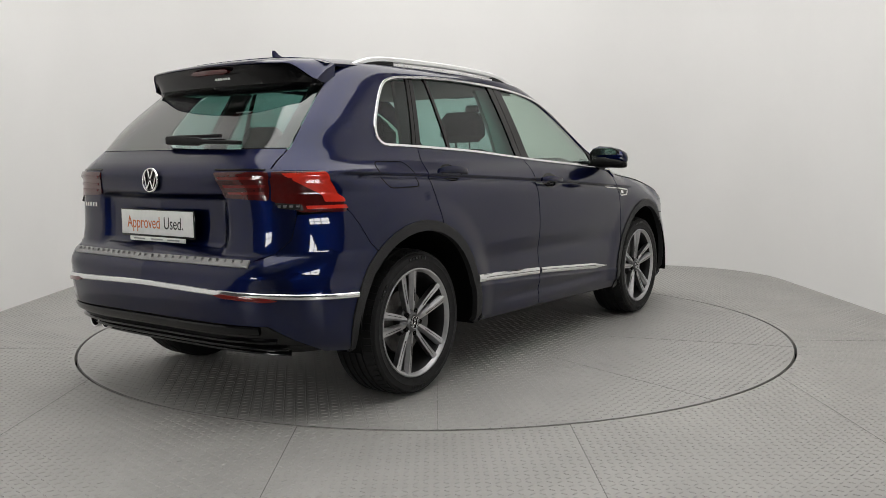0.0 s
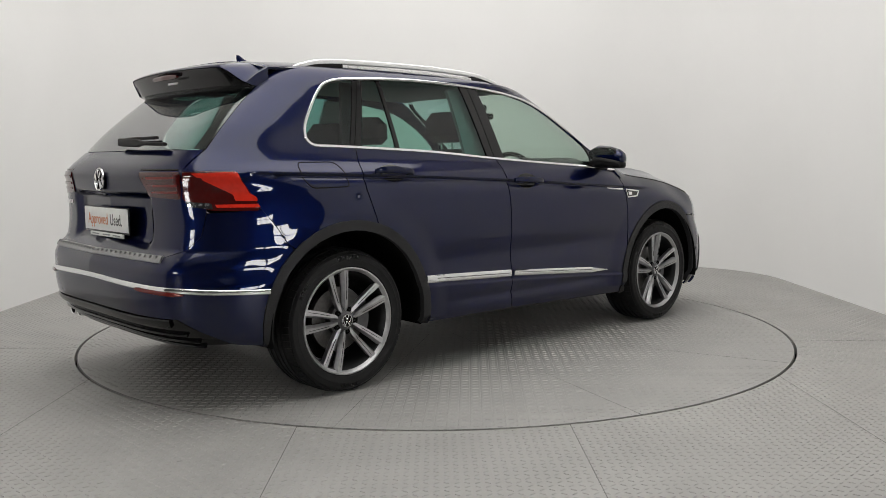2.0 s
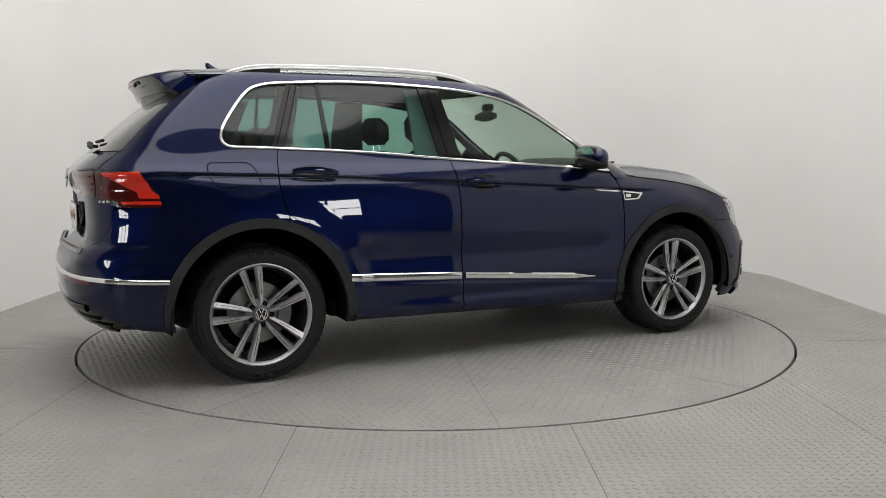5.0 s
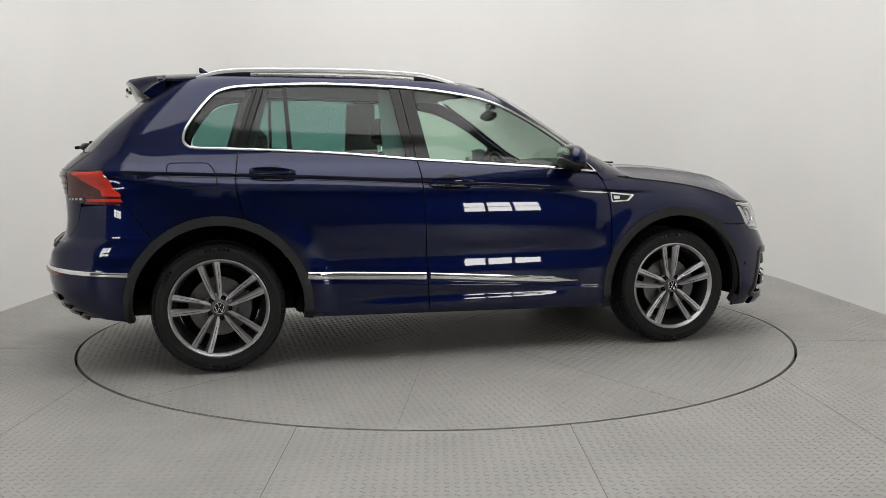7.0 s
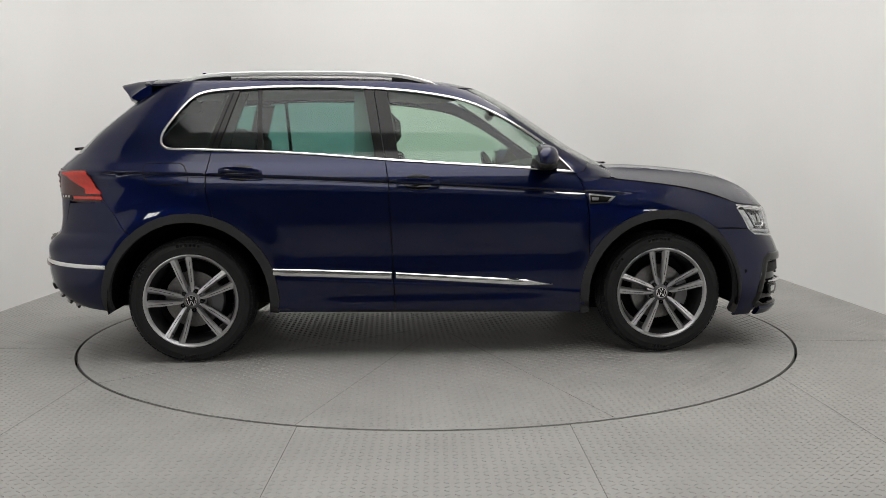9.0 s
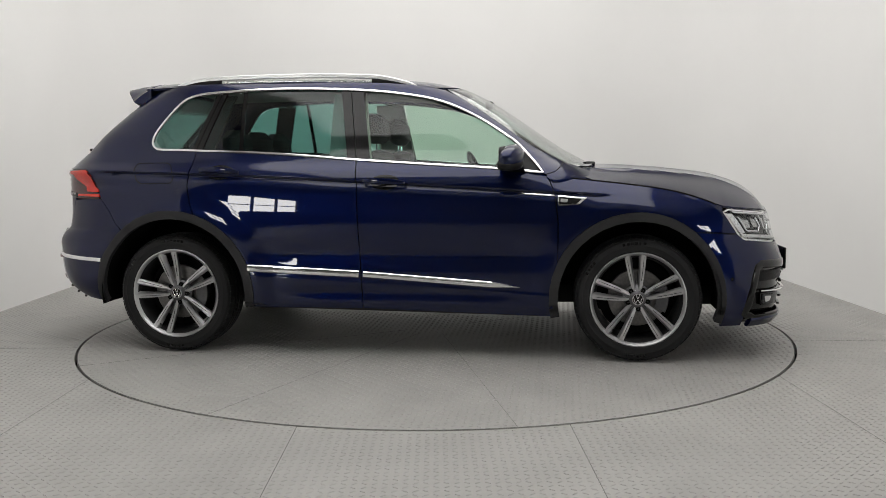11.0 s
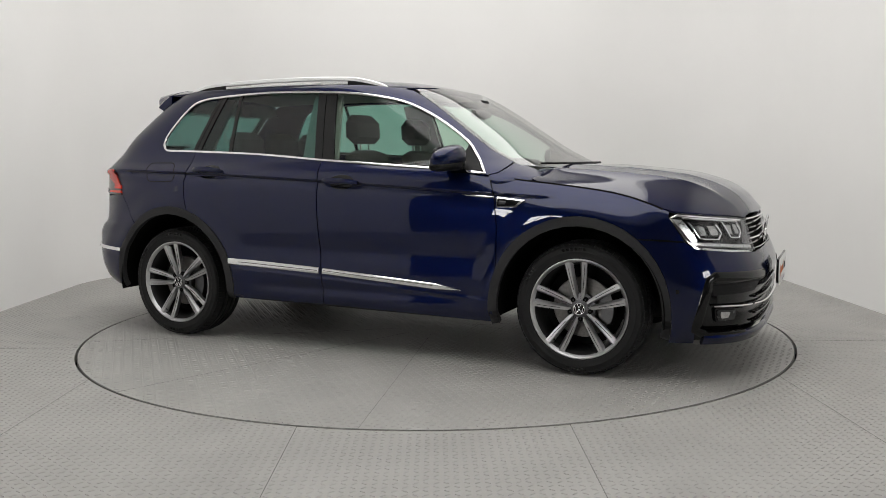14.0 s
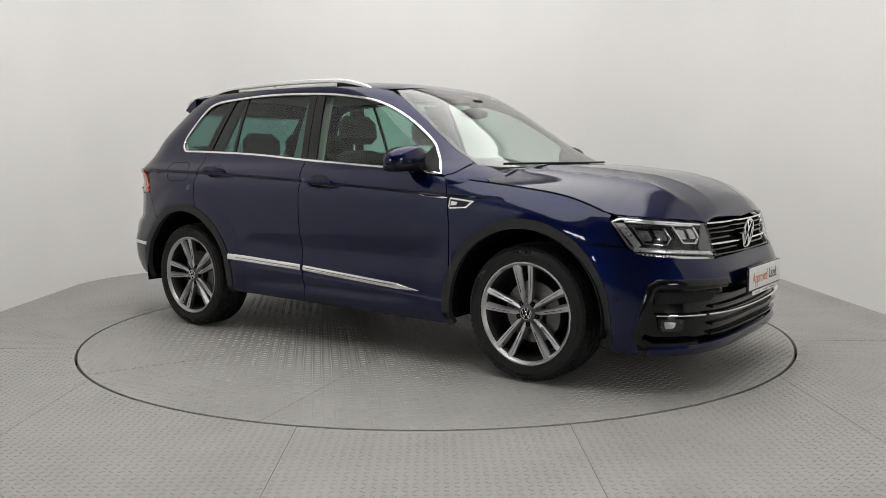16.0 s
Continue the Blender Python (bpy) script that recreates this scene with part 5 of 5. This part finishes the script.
def build_wheel(phase):
    hub = new("wheel")
    hub.parent = car
    tagged(hub, "grey five-spoke alloy wheel with low-profile tyre")
    bm = bmesh.new()
    prof = [(0.258, 0.016), (0.264, 0.0), (0.270, -0.005), (0.274, -0.004), (0.30, -0.011), (0.304, -0.0085), (0.324, -0.007), (0.332, 0.001), (0.337, 0.014), (0.3420, 0.030)]
    for d in (0.058, 0.098, 0.138, 0.176):
        prof += [(0.3515, d - 0.007), (0.344, d - 0.005), (0.344, d + 0.005), (0.3515, d + 0.007)]
    prof += [(0.349, 0.205), (0.343, 0.223), (0.30, 0.243), (0.245, 0.225)]
    add_lathe(bm, prof, None, 96)
    bmesh.ops.recalc_face_normals(bm, faces=bm.faces)
    tyre = part("tyre", bm, RUBBER, hub, "black low-profile rubber tyre")
    # shoulder tread blocks with gaps between them
    bm = bmesh.new()
    for k in range(64):
        add_box(bm, (0, 0, 0), (0.0285, 0.042, 0.010), Matrix.Rotation(2 * math.pi * k / 64, 4, "Y") @ Matrix.Translation((0, 0.027, 0.3405)) @ Matrix.Rotation(radians(15), 4, "X"))
    part("shoulder_tread", bm, RUBBER, hub, "rubber shoulder tread blocks", False)["kind"] = "stuff"
    # sidewall marking bars
    for a0, n in ((80 if phase > 25 else 84, 6), (140, 4), (-100, 5)):
        for k in range(n):
            bm = bmesh.new()
            a = radians(a0 + 4.2 * k)
            add_box(bm, (0, -0.0088, 0.313), (0.014, 0.003, 0.014), Matrix.Rotation(math.pi / 2 - a, 4, "Y"), bevel=0.001, seg=1)
            part("sidewall_bar", bm, BLACK_GLOSS, hub, "", False)
    bm = bmesh.new()
    add_lathe(bm, [(0.2635, 0.004), (0.2625, -0.003), (0.257, -0.004), (0.249, 0.004), (0.243, 0.014)], None, 96)
    part("rim", bm, ALLOY, hub, "machined alloy rim lip")
    bm = bmesh.new()
    add_lathe(bm, [(0.243, 0.014), (0.236, 0.024), (0.230, 0.05), (0.222, 0.12), (0.222, 0.215), (0.25, 0.224)], None, 96)
    part("barrel", bm, BARREL, hub, "dark grey rim barrel")
    # five pairs of spokes
    for k in range(5):
        a = radians(phase + 72 * k)
        for sgn in (-1, 1):
            bm = bmesh.new()
            secs = []
            for r, w, lat, d in ((0.040, 0.010, 0.012, 0.026), (0.075, 0.0125, 0.0185, 0.022), (0.12, 0.0148, 0.0255, 0.018), (0.17, 0.0172, 0.032, 0.012), (0.215, 0.0192, 0.0365, 0.007), (0.2495, 0.0215, 0.040, 0.003)):
                cl = sgn * lat
                pts = [(r, cl - w, d + (0.020 if sgn > 0 else 0.004)), (r, cl - sgn * w * 0.35, d), (r, cl + w, d + (0.004 if sgn > 0 else 0.020)), (r, cl + w * 0.8, d + 0.036), (r, cl - w * 0.8, d + 0.036)]
                secs.append([Vector((u * math.cos(a) - v * math.sin(a), y, u * math.sin(a) + v * math.cos(a))) for u, v, y in pts])
            add_loft(bm, secs)
            bmesh.ops.recalc_face_normals(bm, faces=bm.faces)
            part("spoke", bm, ALLOY, hub, "machined two-facet spoke", False)
            bm = bmesh.new()
            secs = []
            for r, v, d in ((0.10, 0.0255, 0.0195), (0.17, 0.0375, 0.0145), (0.235, 0.046, 0.008)):
                secs.append([Vector((r * math.cos(a) - k * math.sin(a), y, r * math.sin(a) + k * math.cos(a))) for k, y in ((sgn * v - 0.0014, d - 0.001), (sgn * v + 0.0014, d - 0.001), (sgn * v + 0.0014, d + 0.008), (sgn * v - 0.0014, d + 0.008))])
            add_loft(bm, secs)
            bmesh.ops.recalc_face_normals(bm, faces=bm.faces)
            part("spoke_groove", bm, BARREL, hub, "fine dark groove along the spoke", False)
    bm = bmesh.new()
    add_lathe(bm, [(0.0005, 0.020), (0.030, 0.020), (0.034, 0.018), (0.040, 0.022), (0.062, 0.034), (0.078, 0.045), (0.078, 0.09), (0.0005, 0.09)], None, 40)
    part("hub_centre", bm, ALLOY_DARK, hub, "dark grey hub centre")
    emblem(hub, pose(0, 0.0185, 0), 0.032, True)
    for k in range(5):
        a = radians(phase + 36 + 72 * k)
        bm = bmesh.new()
        add_lathe(bm, [(0.004, 0.026), (0.010, 0.026), (0.012, 0.024), (0.0135, 0.026), (0.0135, 0.05)], Matrix.Translation((0.056 * math.cos(a), 0, 0.056 * math.sin(a))), 12)
        part("wheel_bolt", bm, GAP, hub, "black wheel bolt")
    bm = bmesh.new()
    add_lathe(bm, [(0.158, 0.085), (0.160, 0.088), (0.160, 0.112), (0.075, 0.112), (0.075, 0.085), (0.158, 0.085)], None, 48)
    part("brake_disc", bm, STEEL, hub, "steel brake disc")
    bm = bmesh.new()
    secs = []
    for k in range(7):
        a = radians(-28 + 56 * k / 6)
        secs.append([Vector((r * math.cos(a), y, r * math.sin(a))) for r, y in ((0.105, 0.066), (0.170, 0.062), (0.178, 0.09), (0.170, 0.125), (0.105, 0.12))])
    add_loft(bm, secs)
    bmesh.ops.recalc_face_normals(bm, faces=bm.faces)
    part("caliper", bm, ALLOY_DARK, hub, "grey brake caliper")
    bm = bmesh.new()
    add_lathe(bm, [(0.21, 0.13), (0.05, 0.13)], None, 40)
    part("back_plate", bm, LINER, hub, "black shield behind the brake")
    bm = bmesh.new()
    av = radians(phase - 150)
    blade(bm, [((0.232 * math.cos(av), 0.03, 0.232 * math.sin(av)), (0.005, 0, 0), (0, 0, 0.005)), ((0.215 * math.cos(av), 0.012, 0.215 * math.sin(av)), (0.004, 0, 0), (0, 0, 0.004))], 8)
    part("valve", bm, BLACK, hub, "black tyre valve")
    return hub


for x, phase in ((-1.3405, 30), (1.3405, 22)):
    wheel = build_wheel(phase)
    wheel.matrix_basis = pose(x, -0.868, 0.352)
    w = copy_thing(wheel, pose(x, 0.868, 0.352, 0, 0, 180))
    w.parent = car


# ---------------------------------------------------------------- movement
def motions():
    turn = [(0, 54.0), (1.5, 45.44), (3.5, 34.2), (7, 14.5), (9, 3.2), (12.5, -17.0), (14.5, -28.5), (16, -37.2)]
    off = pose(-0.086, -0.0535, 0.0)
    walk(table, [(t, pose(0, 0, 0, 0, 0, a)) for t, a in turn])
    walk(car, [(t, pose(0, 0, 0, 0, 0, a) @ off) for t, a in turn])


motions()
